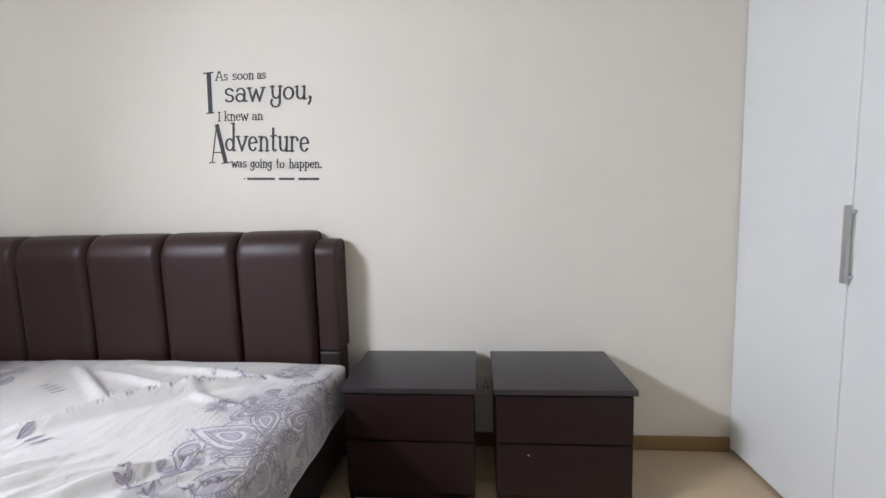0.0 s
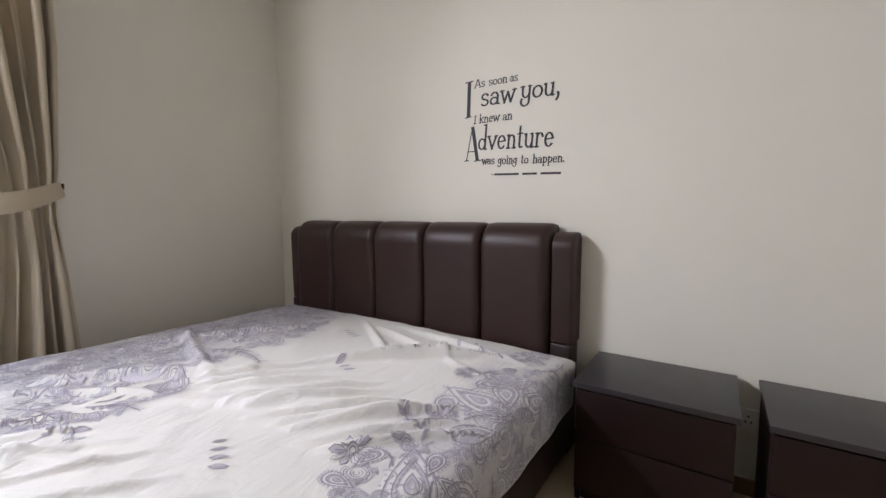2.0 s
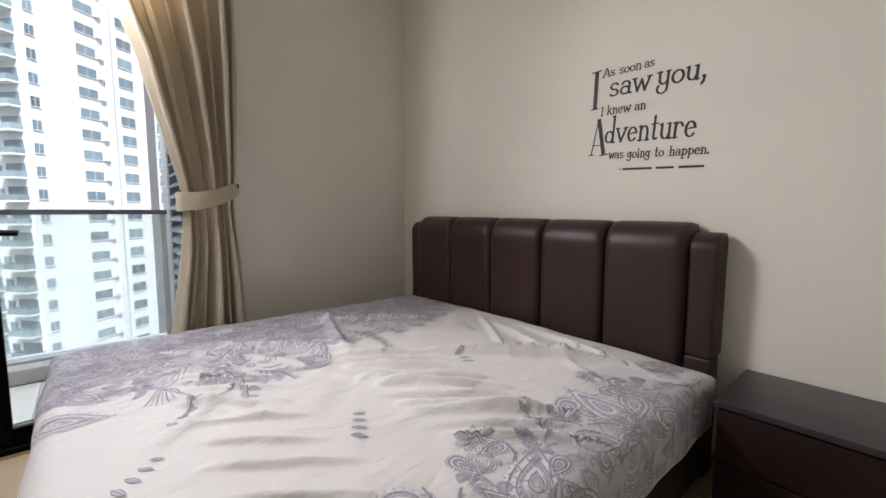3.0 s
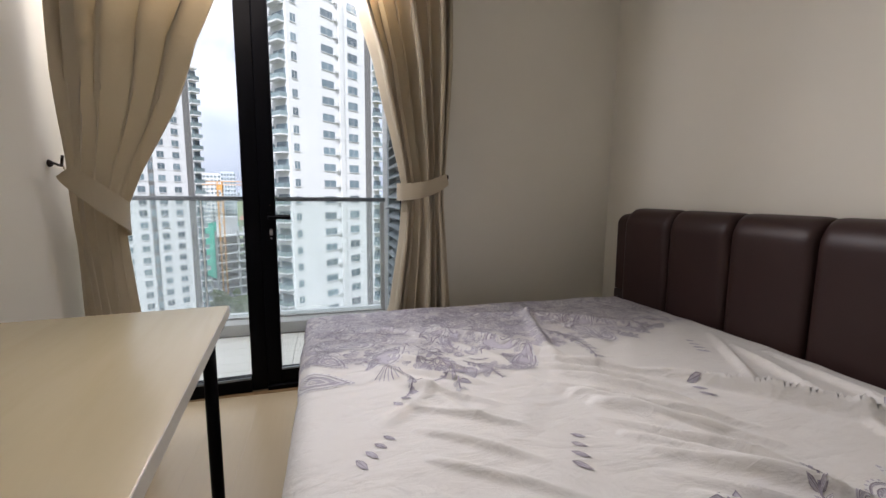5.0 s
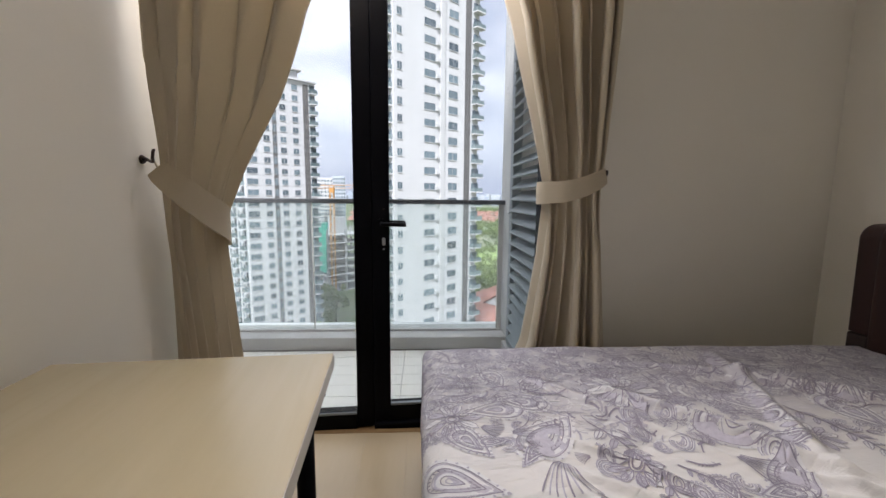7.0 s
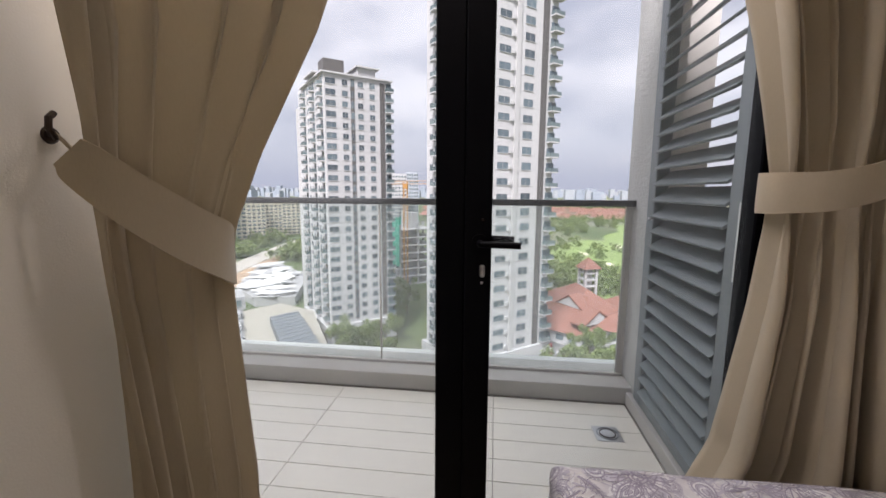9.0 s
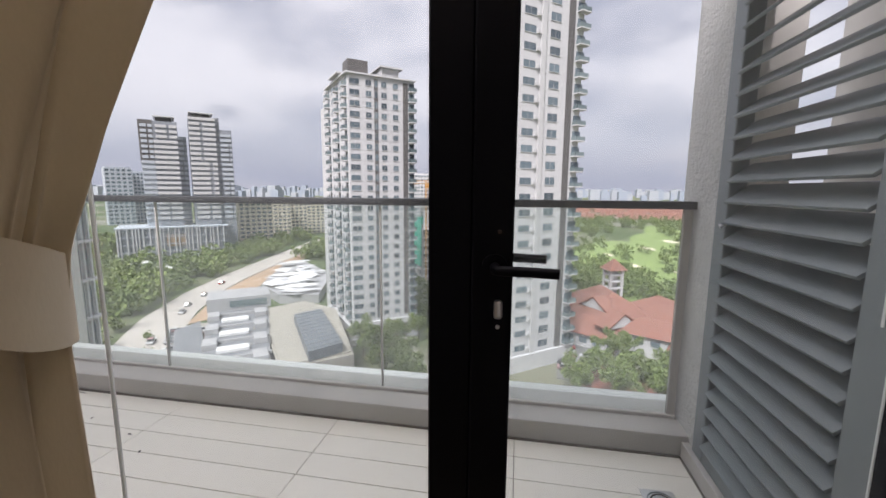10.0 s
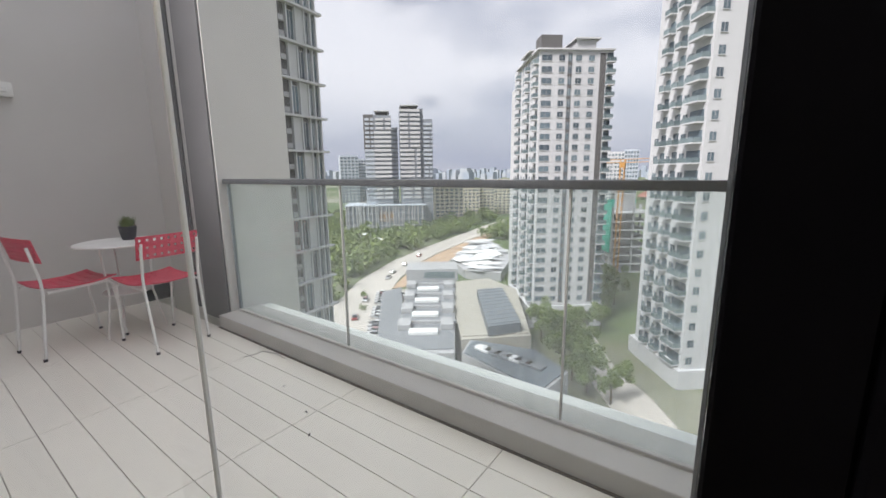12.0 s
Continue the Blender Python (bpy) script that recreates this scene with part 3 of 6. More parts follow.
class Print:
    """The flower print, drawn in thin ink lines and fills that follow the cloth."""

    def __init__(self):
        self.layers = {"pale": ([], []), "white": ([], []), "mid": ([], []), "dark": ([], [])}
        self.lift = {"pale": 0.0010, "white": 0.0013, "mid": 0.0016, "dark": 0.0020}

    def ok(self, p):
        return SW0 - SEXT + 0.01 < p[0] < SW1 + SEXT - 0.01 and SL1 - SEXT + 0.01 < p[1] < SL0 - 0.015

    def line(self, pts, width, ink="dark"):
        vs, fs = self.layers[ink]
        last = None
        for i, p in enumerate(pts):
            a, b = pts[max(0, i - 1)], pts[min(len(pts) - 1, i + 1)]
            dx, dy = b[0] - a[0], b[1] - a[1]
            n = math.hypot(dx, dy) or 1
            w = width / 2 * (0.75 + 0.5 * abs(noise.noise(Vector((p[0] * 30, p[1] * 30, 5)))))
            if not self.ok(p):
                last = None
                continue
            k = len(vs)
            vs.append(sheet_point(p[0] - dy / n * w, p[1] + dx / n * w, self.lift[ink]))
            vs.append(sheet_point(p[0] + dy / n * w, p[1] - dx / n * w, self.lift[ink]))
            if last is not None:
                fs.append((last, last + 1, k + 1, k))
            last = k

    def fill(self, pts, ink="pale"):
        """A filled outline, as two rings round its middle."""
        vs, fs = self.layers[ink]
        cx, cy = sum(p[0] for p in pts) / len(pts), sum(p[1] for p in pts) / len(pts)
        if not all(self.ok(p) for p in pts):
            return
        k, n = len(vs), len(pts)
        for q in (0.5, 1.0):
            vs.extend(sheet_point(cx + (x - cx) * q, cy + (y - cy) * q, self.lift[ink]) for x, y in pts)
        vs.append(sheet_point(cx, cy, self.lift[ink]))
        for i in range(n):
            m = (i + 1) % n
            fs.append((k + n + i, k + n + m, k + m, k + i))
            fs.append((k + i, k + m, k + 2 * n))

    def place(self, c, ang, pts):
        ca, sa = math.cos(ang), math.sin(ang)
        return [(c[0] + x * ca - y * sa, c[1] + x * sa + y * ca) for x, y in pts]

    def drop(self, c, size, ang, rnd):
        """Nested drops with a comb of short strokes and a row of dots."""
        def outline(q, n=46):
            out = []
            for i in range(n + 1):
                a = i / n * math.tau
                out.append((size * (1.25 * q * math.cos(a) - 0.1 * (1 - q)), size * q * 0.85 * math.sin(a) * math.sin(a / 2) ** 1.2))
            return out
        self.fill(self.place(c, ang, outline(0.98)[:-1]), "pale")
        for q, w in ((1.12, 0.13), (0.8, 0.17), (0.36, 0.12)):
            self.line(self.place(c, ang, outline(q)), w * size, "white")
        for q, w, ink in ((1.0, 0.0032, "dark"), (0.92, 0.002, "mid"), (0.68, 0.003, "dark"), (0.52, 0.004, "mid"), (0.27, 0.0028, "dark"), (0.14, 0.004, "mid")):
            self.line(self.place(c, ang, outline(q)), w, ink)
        for i in range(22):
            a = i / 22 * math.tau
            x, y = size * (0.72 * math.cos(a) - 0.1), size * 0.46 * math.sin(a) * math.sin(a / 2) ** 1.2
            self.line(self.place(c, ang, [(x * 0.92, y * 0.92), (x * 1.1, y * 1.1)]), 0.003)
        for i in range(26):
            a = i / 26 * math.tau
            p = (size * 1.42 * math.cos(a), size * 1.0 * math.sin(a) * math.sin(a / 2) ** 1.2)
            self.fill(self.place(c, ang, [(p[0] + 0.004 * math.cos(b), p[1] + 0.004 * math.sin(b)) for b in (0, 1.57, 3.14, 4.71)]), "mid")

    def flower(self, c, size, ang, rnd):
        n = rnd.choice((8, 10, 12))
        for i in range(n):
            a = ang + i / n * math.tau
            pet = [(0.25 * size, 0), (0.5 * size, 0.13 * size), (0.8 * size, 0.15 * size), (size, 0.0), (0.8 * size, -0.15 * size), (0.5 * size, -0.13 * size)]
            self.fill(self.place(c, a, pet), "white" if i % 2 else "pale")
            self.line(self.place(c, a, pet + pet[:1]), min(0.003, 0.04 * size))
            self.line(self.place(c, a, [(0.3 * size, 0), (0.75 * size, 0)]), min(0.003, 0.04 * size))
        for q in (0.24, 0.14):
            self.line([(c[0] + q * size * math.cos(b), c[1] + q * size * math.sin(b)) for b in np.linspace(0, math.tau, 17)], min(0.005, 0.06 * size))

    def leaf(self, c, ang, size, ink):
        pts = [(0, 0), (0.3 * size, 0.17 * size), (0.65 * size, 0.15 * size), (size, 0), (0.65 * size, -0.15 * size), (0.3 * size, -0.17 * size)]
        self.fill(self.place(c, ang, pts), ink)
        self.line(self.place(c, ang, pts + pts[:1]), min(0.003, 0.05 * size))
        self.line(self.place(c, ang, [(0, 0), (0.9 * size, 0)]), min(0.003, 0.05 * size))

    def spray(self, a, b, rnd, leaf=0.06, n=7):
        """A curved stem with leaves in pairs."""
        dx, dy = b[0] - a[0], b[1] - a[1]
        L, ang = math.hypot(dx, dy), math.atan2(dy, dx)
        stem = [(L * t, 0.12 * L * math.sin(math.pi * t)) for t in np.linspace(0, 1, 16)]
        self.line(self.place(a, ang, stem), 0.006)
        for i in range(1, n + 1):
            t = i / n
            p = self.place(a, ang, [(L * t, 0.12 * L * math.sin(math.pi * t))])[0]
            s = leaf * (1.15 - 0.5 * t)
            for sg in (1, -1):
                self.leaf(p, ang + sg * 0.75, s * rnd.uniform(0.8, 1.2), rnd.choice(("pale", "pale", "white", "mid")))

    def feather(self, c, ang, size):
        """A fan of long strokes."""
        for i in range(9):
            a = ang + (i - 4) * 0.13
            self.line([(c[0] + size * t * math.cos(a + 0.3 * t), c[1] + size * t * math.sin(a + 0.3 * t)) for t in np.linspace(0.15, 1, 9)], min(0.004, 0.05 * size), "mid" if i % 2 else "dark")

    def rings(self, c, ang, size):
        """Open arcs nested in one another, with short strokes between."""
        for q in (1.05, 0.58):
            self.line([(c[0] + q * size * math.cos(ang + b), c[1] + q * size * 0.8 * math.sin(ang + b)) for b in np.linspace(0, 4.9, 22)], 0.14 * size, "white")
        for q, w, ink in ((1.15, 0.004, "mid"), (0.95, 0.0025, "dark"), (0.72, 0.005, "mid"), (0.45, 0.0025, "dark"), (0.22, 0.004, "mid")):
            self.line([(c[0] + q * size * math.cos(ang + b), c[1] + q * size * 0.8 * math.sin(ang + b)) for b in np.linspace(0, 4.9, 22)], w, ink)
        for i in range(13):
            b = ang + 4.9 * i / 13
            self.line([(c[0] + q * size * math.cos(b), c[1] + q * size * 0.8 * math.sin(b)) for q in (0.76, 0.92)], 0.0025, "mid")

    def parts(self, parent):
        for ink, mat in (("pale", M_PRINT_PALE), ("white", M_PRINT_WHITE), ("mid", M_PRINT_MID), ("dark", M_PRINT)):
            vs, fs = self.layers[ink]
            me = bpy.data.meshes.new("print")
            me.from_pydata([tuple(v) for v in vs], [], fs)
            me.materials.append(mat)
            me.shade_smooth()
            ob = new("print", me)
            ob.parent = parent
            tagged(ob, "grey-lilac flower and paisley print", kind="stuff")


mattress = thing("mattress", "king mattress in a creased white sheet with grey flower print", "mattress", (0, 0, 0))
part("core", box(0.235, 2.095, -2.09, -0.20, 0.262, 0.44, 0.05, 3), M_WARD, mattress)
cloth = part("fitted_sheet", fitted_sheet(), M_SHEET, mattress, smooth=180)
art, rnd = Print(), random.Random(17)
taken = []


def motif(kind, x, y, size, ang=None):
    ang = rnd.uniform(0, math.tau) if ang is None else ang
    taken.append((x, y, size))
    if kind == "drop":
        art.drop((x, y), size, ang, rnd)
    elif kind == "flower":
        art.flower((x, y), size, ang, rnd)
    elif kind == "spray":
        art.spray((x, y), (x + 2 * size * math.cos(ang), y + 2 * size * math.sin(ang)), rnd, size * 0.3, 9)
    elif kind == "rings":
        art.rings((x, y), ang, size)
    else:
        art.feather((x, y), ang, size * 1.5)


for kind, x, y, size, ang in (("drop", 0.89, -1.78, 0.095, 2.4), ("drop", 0.75, -1.12, 0.085, 0.7), ("flower", 0.66, -1.47, 0.13, 0), ("flower", 0.80, -2.03, 0.085, 0.3), ("drop", 1.05, -2.04, 0.085, 1.2),
                              ("spray", 0.83, -1.66, 0.20, 0.15), ("spray", 0.76, -1.03, 0.17, 0.1), ("spray", 1.02, -1.52, 0.09, 0.5), ("spray", 1.10, -1.74, 0.07, -0.3), ("feather", 0.98, -1.36, 0.08, 0.4),
                              ("drop", 1.98, -0.79, 0.10, 3.0), ("flower", 1.87, -1.22, 0.06, 0), ("spray", 1.98, -1.05, 0.10, 2.6), ("drop", 2.06, -1.22, 0.10, 2.2), ("drop", 2.2, -1.12, 0.075, 1.0),
                              ("flower", 1.85, -0.62, 0.055, 0.5), ("drop", 1.99, -0.57, 0.07, 0.3), ("drop", 2.14, -0.62, 0.065, 1.4), ("flower", 0.72, -0.52, 0.10, 0), ("drop", 0.52, -0.85, 0.09, 1.9), ("spray", 1.9, -0.42, 0.07, 2.8)):
    motif(kind, x, y, size, ang)
for x, y, ang in ((1.45, -0.87, 0.9), (1.64, -1.46, 0.7), (1.25, -1.82, 0.4), (1.72, -0.33, 2.0), (1.5, -1.95, 0.5), (1.15, -0.55, 0.8)):
    for i in range(4):
        art.leaf((x + 0.037 * i * math.cos(ang + 1.9), y + 0.037 * i * math.sin(ang + 1.9)), ang + 0.12 * i, 0.05 - 0.004 * i, "mid" if i % 2 else "pale")
for i in range(6500):
    left_band = rnd.random() < 0.68
    x = rnd.uniform(0.02, 1.15) if left_band else rnd.uniform(1.92, 2.30)
    y = rnd.uniform(-2.28, -0.22)
    edge = 0.98 + 0.14 * math.sin(3.1 * y) + 0.08 * math.sin(7.3 * y)
    if left_band and x > edge:
        continue
    size = rnd.choice((0.085, 0.07, 0.06, 0.045, 0.035, 0.028, 0.02))
    if all(math.hypot(x - a, y - b) > 0.56 * (size + s) for a, b, s in taken):
        motif(rnd.choice(("drop", "drop", "drop", "flower", "spray", "rings", "feather")) if size > 0.03 else rnd.choice(("rings", "rings", "feather", "flower")), x, y, size)
for i in range(5200):
    x, y = (rnd.uniform(0.02, 0.95) if rnd.random() < 0.9 else rnd.uniform(1.95, 2.30)), rnd.uniform(-2.26, -0.22)
    a, turn, length = rnd.uniform(0, math.tau), rnd.uniform(-2.6, 2.6), rnd.uniform(0.02, 0.075)
    if 1.0 > x > 0.78 + 0.14 * math.sin(3.1 * y) + 0.08 * math.sin(7.3 * y):
        continue
    curl, px_, py_ = [], x, y
    for t in np.linspace(0, 1, 9):
        curl.append((px_, py_))
        px_, py_ = px_ + length / 9 * math.cos(a + turn * t), py_ + length / 9 * math.sin(a + turn * t)
    art.line(curl, rnd.choice((0.002, 0.003, 0.0045, 0.007)), rnd.choice(("mid", "mid", "dark", "white", "white")))
art.parts(cloth)

# ---- nightstands ----
stand = thing("nightstand", "black-brown wooden nightstand with two drawers beside the bed", "nightstand", (2.19, -0.022, 0), group="nightstands at the bed wall")
part("tabletop", box(-0.004, 0.502, -0.402, 0.0, 0.449, 0.470, 0.002, 2), M_TOP, stand, "dark grey laminated top")
part("side_panel", box(0.004, 0.022, -0.372, -0.004, 0.0, 0.449, 0.0015, 1), M_STAND, stand)
part("side_panel", box(0.474, 0.492, -0.372, -0.004, 0.0, 0.449, 0.0015, 1), M_STAND, stand)
part("back_panel", box(0.022, 0.474, -0.014, -0.006, 0.02, 0.449), M_STAND, stand)
part("plinth", box(0.022, 0.474, -0.355, -0.338, 0.0, 0.05), M_STAND, stand)
part("bottom_panel", box(0.022, 0.474, -0.355, -0.014, 0.05, 0.066), M_STAND, stand)
for a, b in ((0.056, 0.255), (0.262, 0.441)):
    part("drawer", box(0.006, 0.490, -0.393, -0.374, a, b, 0.0025, 2), M_STAND, stand, "flat drawer front without a handle")
second = copy_thing(stand, pose(2.762, -0.022, 0))
tagged(second, "black-brown wooden nightstand with a scuffed lower drawer near the wardrobe")
part("scuff", box(0.115, 0.124, -0.3937, -0.3928, 0.213, 0.218), M_KERB, second, "small pale scuff")

socket = thing("wall_socket", "white double wall socket behind the nightstands", "socket", (2.71, -0.001, 0.30))
part("plate", box(-0.055, 0.055, -0.009, 0, -0.043, 0.043, 0.004, 2), M_PLATE, socket)
for x in (-0.025, 0.025):
    for dx, dz in ((0, 0.014), (-0.009, -0.008), (0.009, -0.008)):
        part("slot", box(x + dx - 0.003, x + dx + 0.003, -0.0096, -0.009, dz - 0.004, dz + 0.004), M_HOLE, socket)

# ---- wall sticker ----
sticker = thing("wall_sticker", "dark grey lettering sticker with a quotation on the wall", "wall sticker", (0, -0.0015, 0))


def spot(cx, cy):
    """From the lettering's own sheet to the wall."""
    px, py = cx / 3 - 43, cy / 3 - 32
    return 1.47 + px * 0.00275 - py * 0.00019, 1.776 - py * 0.0026 - px * 0.0000935


GLYPHS = {
    "s": "a .5 .76 .38 .24 25 255;a .5 .25 .42 .25 105 -150", "o": "a .5 .48 .44 .48 0 360", 
    "a": "a .42 .29 .36 .29 0 360;l .8 .68 .8 .05 1.02 0;a .45 .68 .35 .32 155 0",
    "n": "l 0 1 .2 1 .2 0;l 0 0 .4 0;a .52 .58 .32 .42 180 0;l .84 .58 .84 0;l .66 0 1.02 0",
    "w": "l .02 1 .27 .02 .5 .85 .74 .02 1 1;l -.1 1 .18 1;l .84 1 1.12 1", "v": "l .05 1 .5 .02 .95 1;l -.1 1 .25 1;l .75 1 1.1 1",
    "y": "l .12 1.05 .14 .5;l -.1 1.05 .3 1.05;a .48 .5 .34 .4 180 330;l .85 1.05 .83 -.25;l .7 1.05 1.02 1.05;a .42 -.25 .41 .38 0 -215",
    "u": "l -.05 1 .15 1 .15 .42;a .48 .42 .33 .42 180 350;l .62 1 .83 1 .83 0 1.02 0", ",": "l .35 .16 .5 .1 .42 -.2 .2 -.42;l .3 .1 .55 .1",
    "I": "l .5 1.5 .5 0;l .2 1.5 .8 1.5;l .2 0 .8 0", "A": "l 0 0 .42 1.5 .55 1.5 .95 0;l .2 .5 .8 .5;l -.12 0 .2 0;l .78 0 1.12 0",
    "k": "l 0 1.6 .18 1.6 .18 0;l 0 0 .38 0;l .18 .42 .82 1;l .42 .62 .9 0;l .72 0 1.04 0;l .66 1 .98 1",
    "e": "l .1 .52 .9 .6;a .5 .5 .42 .5 12 318", "d": "a .4 .42 .38 .42 0 360;l .55 1.95 .8 1.95 .8 0 1.02 0",
    "t": "l .42 1.6 .42 .2;a .66 .2 .24 .2 180 310;l .08 1.06 .86 1.1", "r": "l 0 1 .22 1 .22 0;l 0 0 .45 0;a .58 .66 .36 .36 180 20",
    "g": "a .44 .56 .34 .42 0 360;l 1 1 .8 .95 .8 -.22;a .42 -.22 .38 .3 0 -165", "i": "l .2 1 .5 1 .5 0;l .2 0 .8 0;l .48 1.3 .48 1.45",
    "h": "l 0 1.6 .2 1.6 .2 0;l 0 0 .4 0;a .52 .58 .32 .42 180 0;l .84 .58 .84 0;l .66 0 1.02 0",
    "p": "l 0 1 .2 1 .2 -.55;l 0 -.55 .42 -.55;a .54 .5 .36 .48 0 360", ".": "l .3 .02 .45 .02 .45 .14 .3 .14 .3 .02",
}
ADVANCE = {"i": 0.62, "t": 0.72, "I": 0.8, ",": 0.6, ".": 0.5, "w": 1.3, "A": 1.35, "r": 0.85, "e": 0.92, "s": 0.85}


def glyph_strokes(ch):
    for stroke in GLYPHS[ch].split(";"):
        kind, *nums = stroke.split()
        v = [float(q) for q in nums]
        if kind == "l":
            corners = list(zip(v[::2], v[1::2]))
            yield from ([a, b] for a, b in zip(corners, corners[1:]))
        else:
            cx, cy, rx, ry, a, b = v
            yield [(cx + rx * math.cos(radians(a + (b - a) * i / 18)), cy + ry * math.sin(radians(a + (b - a) * i / 18))) for i in range(19)]


def words(text, x0, x1, base0, base1, high, pen):
    """Slab-serif pen lettering between x0 and x1, on a line that may slope."""
    total = sum(ADVANCE.get(c, 1.0) for c in text)
    unit = (x1 - x0) / (total - 0.12)
    at = 0.0
    for ch in text:
        adv = ADVANCE.get(ch, 1.0)
        bm, n = bmesh.new(), 0
        for pts in glyph_strokes(ch):
            path = []
            for gx, gy in pts:
                sx = x0 + unit * (at + gx * (adv - 0.14))
                sy = base0 + (base1 - base0) * (sx - x0) / (x1 - x0) - gy * high
                path.append(Vector((sx, sy, 0)))
            last = None
            for i, p in enumerate(path):
                d = (path[min(i + 1, len(path) - 1)] - path[max(i - 1, 0)]).normalized()
                w = pen * (0.6 + 0.4 * abs(d.y)) / 2
                side = Vector((-d.y, d.x, 0)) * w
                ends = p - d * w * (i == 0) + d * w * (i == len(path) - 1)
                pair = []
                for q in (ends + side, ends - side):
                    wx, wz = spot(q.x + 60, q.y + 31)
                    pair.append(bm.verts.new((wx, -0.00003 * n, wz)))
                if last:
                    bm.faces.new((last[0], last[1], pair[1], pair[0]))
                last = pair
            n += 1
        part("letter", bm, M_INK, sticker, smooth=0)
        at += adv


def bar(x0, y0, x1, y1, w):
    (ax, az), (bx_, bz) = spot(x0, y0), spot(x1, y1)
    d = Vector((bx_ - ax, 0, bz - az)).normalized()
    s = Vector((-d.z, 0, d.x)) * w / 2
    bm = bmesh.new()
    a, b = Vector((ax, 0, az)), Vector((bx_, 0, bz))
    bm.faces.new([bm.verts.new(v) for v in (a - s, b - s, b + s, a + s)])
    return bm


def joined(name, bars):
    bm = bmesh.new()
    for i, b in enumerate(bars):
        for v in b.verts:
            v.co.y -= 0.00002 * i
        tmp = bpy.data.meshes.new("stroke")
        b.to_mesh(tmp)
        b.free()
        bm.from_mesh(tmp)
        bpy.data.meshes.remove(tmp)
    part(name, bm, M_INK, sticker, smooth=0)


for line in (("As", 130, 193, 105, 104, 29, 6.5), ("soon", 218, 328, 103, 101, 29, 6.5), ("as", 346, 390, 100, 99, 28, 6.5),
             ("saw", 176, 380, 215, 212, 66, 12), ("you,", 418, 636, 206, 204, 62, 12),
             ("I", 134, 158, 315, 314, 30, 6.5), ("knew", 174, 298, 313, 311, 31, 6.5), ("an", 320, 374, 311, 309, 29, 6.5),
             ("dventure", 180, 616, 468, 474, 72, 12),
             ("was", 210, 288, 557, 557, 29, 6.5), ("going", 310, 423, 559, 560, 30, 6.5), ("to", 446, 488, 560, 560, 28, 6.5), ("happen.", 514, 684, 561, 560, 29, 6.5)):
    words(*line)
joined("large_letter", [bar(152, 96, 160, 304, 0.021), bar(124, 99, 178, 95, 0.006), bar(138, 306, 180, 301, 0.006)])
joined("large_letter", [bar(192, 362, 166, 562, 0.006), bar(192, 362, 238, 564, 0.02), bar(150, 565, 182, 563, 0.005), bar(216, 568, 262, 563, 0.006), bar(174, 510, 226, 510, 0.005)])
for a, b in ((332, 344), (352, 500), (520, 602), (622, 730)):
    part("name_bar", bar(a, 650, b, 650, 0.010 if b - a > 20 else 0.004), M_INK, sticker, "plain dark bar", smooth=0)

# ---- wardrobe ----
wardrobe = thing("wardrobe", "tall white wardrobe with plain hinged doors", "wardrobe", (WARD_X, 0, 0))
part("body", box(0.02, ROOM_END - WARD_X - 0.005, -2.93, -0.005, 0.05, 2.48), M_WARD, wardrobe)
part("plinth", box(0.05, 0.07, -2.93, -0.005, 0.0, 0.05), M_BLACK, wardrobe, "dark recessed plinth")
y = -0.004
for i in range(5):
    y1 = -0.532 if i == 0 else y - 0.6
    y1 = max(y1, -2.93)
    dr = part("door", box(0.0, 0.018, y1 + 0.0015, y - 0.0015, 0.022, 2.48, 0.0015, 1), M_WARD, wardrobe)
    if i % 2 == 0:
        hy = y1 - 0.014
        part("handle", box(-0.030, -0.018, hy - 0.008, hy + 0.008, 0.87, 1.105, 0.003, 2), M_STEEL, dr, "brushed steel bar handle")
        for hz in (0.89, 1.085):
            part("handle_post", rod(bmesh.new(), (-0.02, hy, hz), (0.0, hy, hz), 0.005), M_STEEL, dr)
    y = y1

# ---- desk ----
desk = thing("desk", "pale wood-effect desk with round black legs", "desk", (0.93, -2.324, 0), 4.8)
part("tabletop", box(0, 1.2, -0.60, 0, 0.708, 0.7405, 0.002, 2), M_DESK, desk, "birch-coloured laminate tabletop")
part("edge_band", box(0.002, 1.198, 0.0, 0.0015, 0.709, 0.7395), M_DESKEDGE, desk, "pale edge band")
part("edge_band", box(-0.0015, 0.0, -0.598, -0.002, 0.709, 0.7395), M_DESKEDGE, desk, "pale edge band")
for x in (0.13, 1.09):
    for y in (-0.045, -0.54):
        lg = part("leg", rod(bmesh.new(), (x, y, 0.012), (x, y, 0.70), 0.019, n=20), M_BLACK, desk, "round black metal leg")
        part("foot", rod(bmesh.new(), (x, y, 0), (x, y, 0.014), 0.021, n=16), M_POT, lg)
        part("leg_plate", rod(bmesh.new(), (x, y, 0.70), (x, y, 0.708), 0.045, n=20), M_BLACK, lg)


# ---- curtains ----
def curve_at(levels, z):
    """The row of numbers at height z, eased between the levels."""
    for a, b in zip(levels, levels[1:]):
        if b[0] <= z <= a[0]:
            t = (a[0] - z) / (a[0] - b[0])
            t = t - 0.2 * t * (1 - t) if 1.5 < a[0] < 2.5 else t
            return [p + (q - p) * t for p, q in zip(a[1:], b[1:])]
    return list(levels[-1][1:])


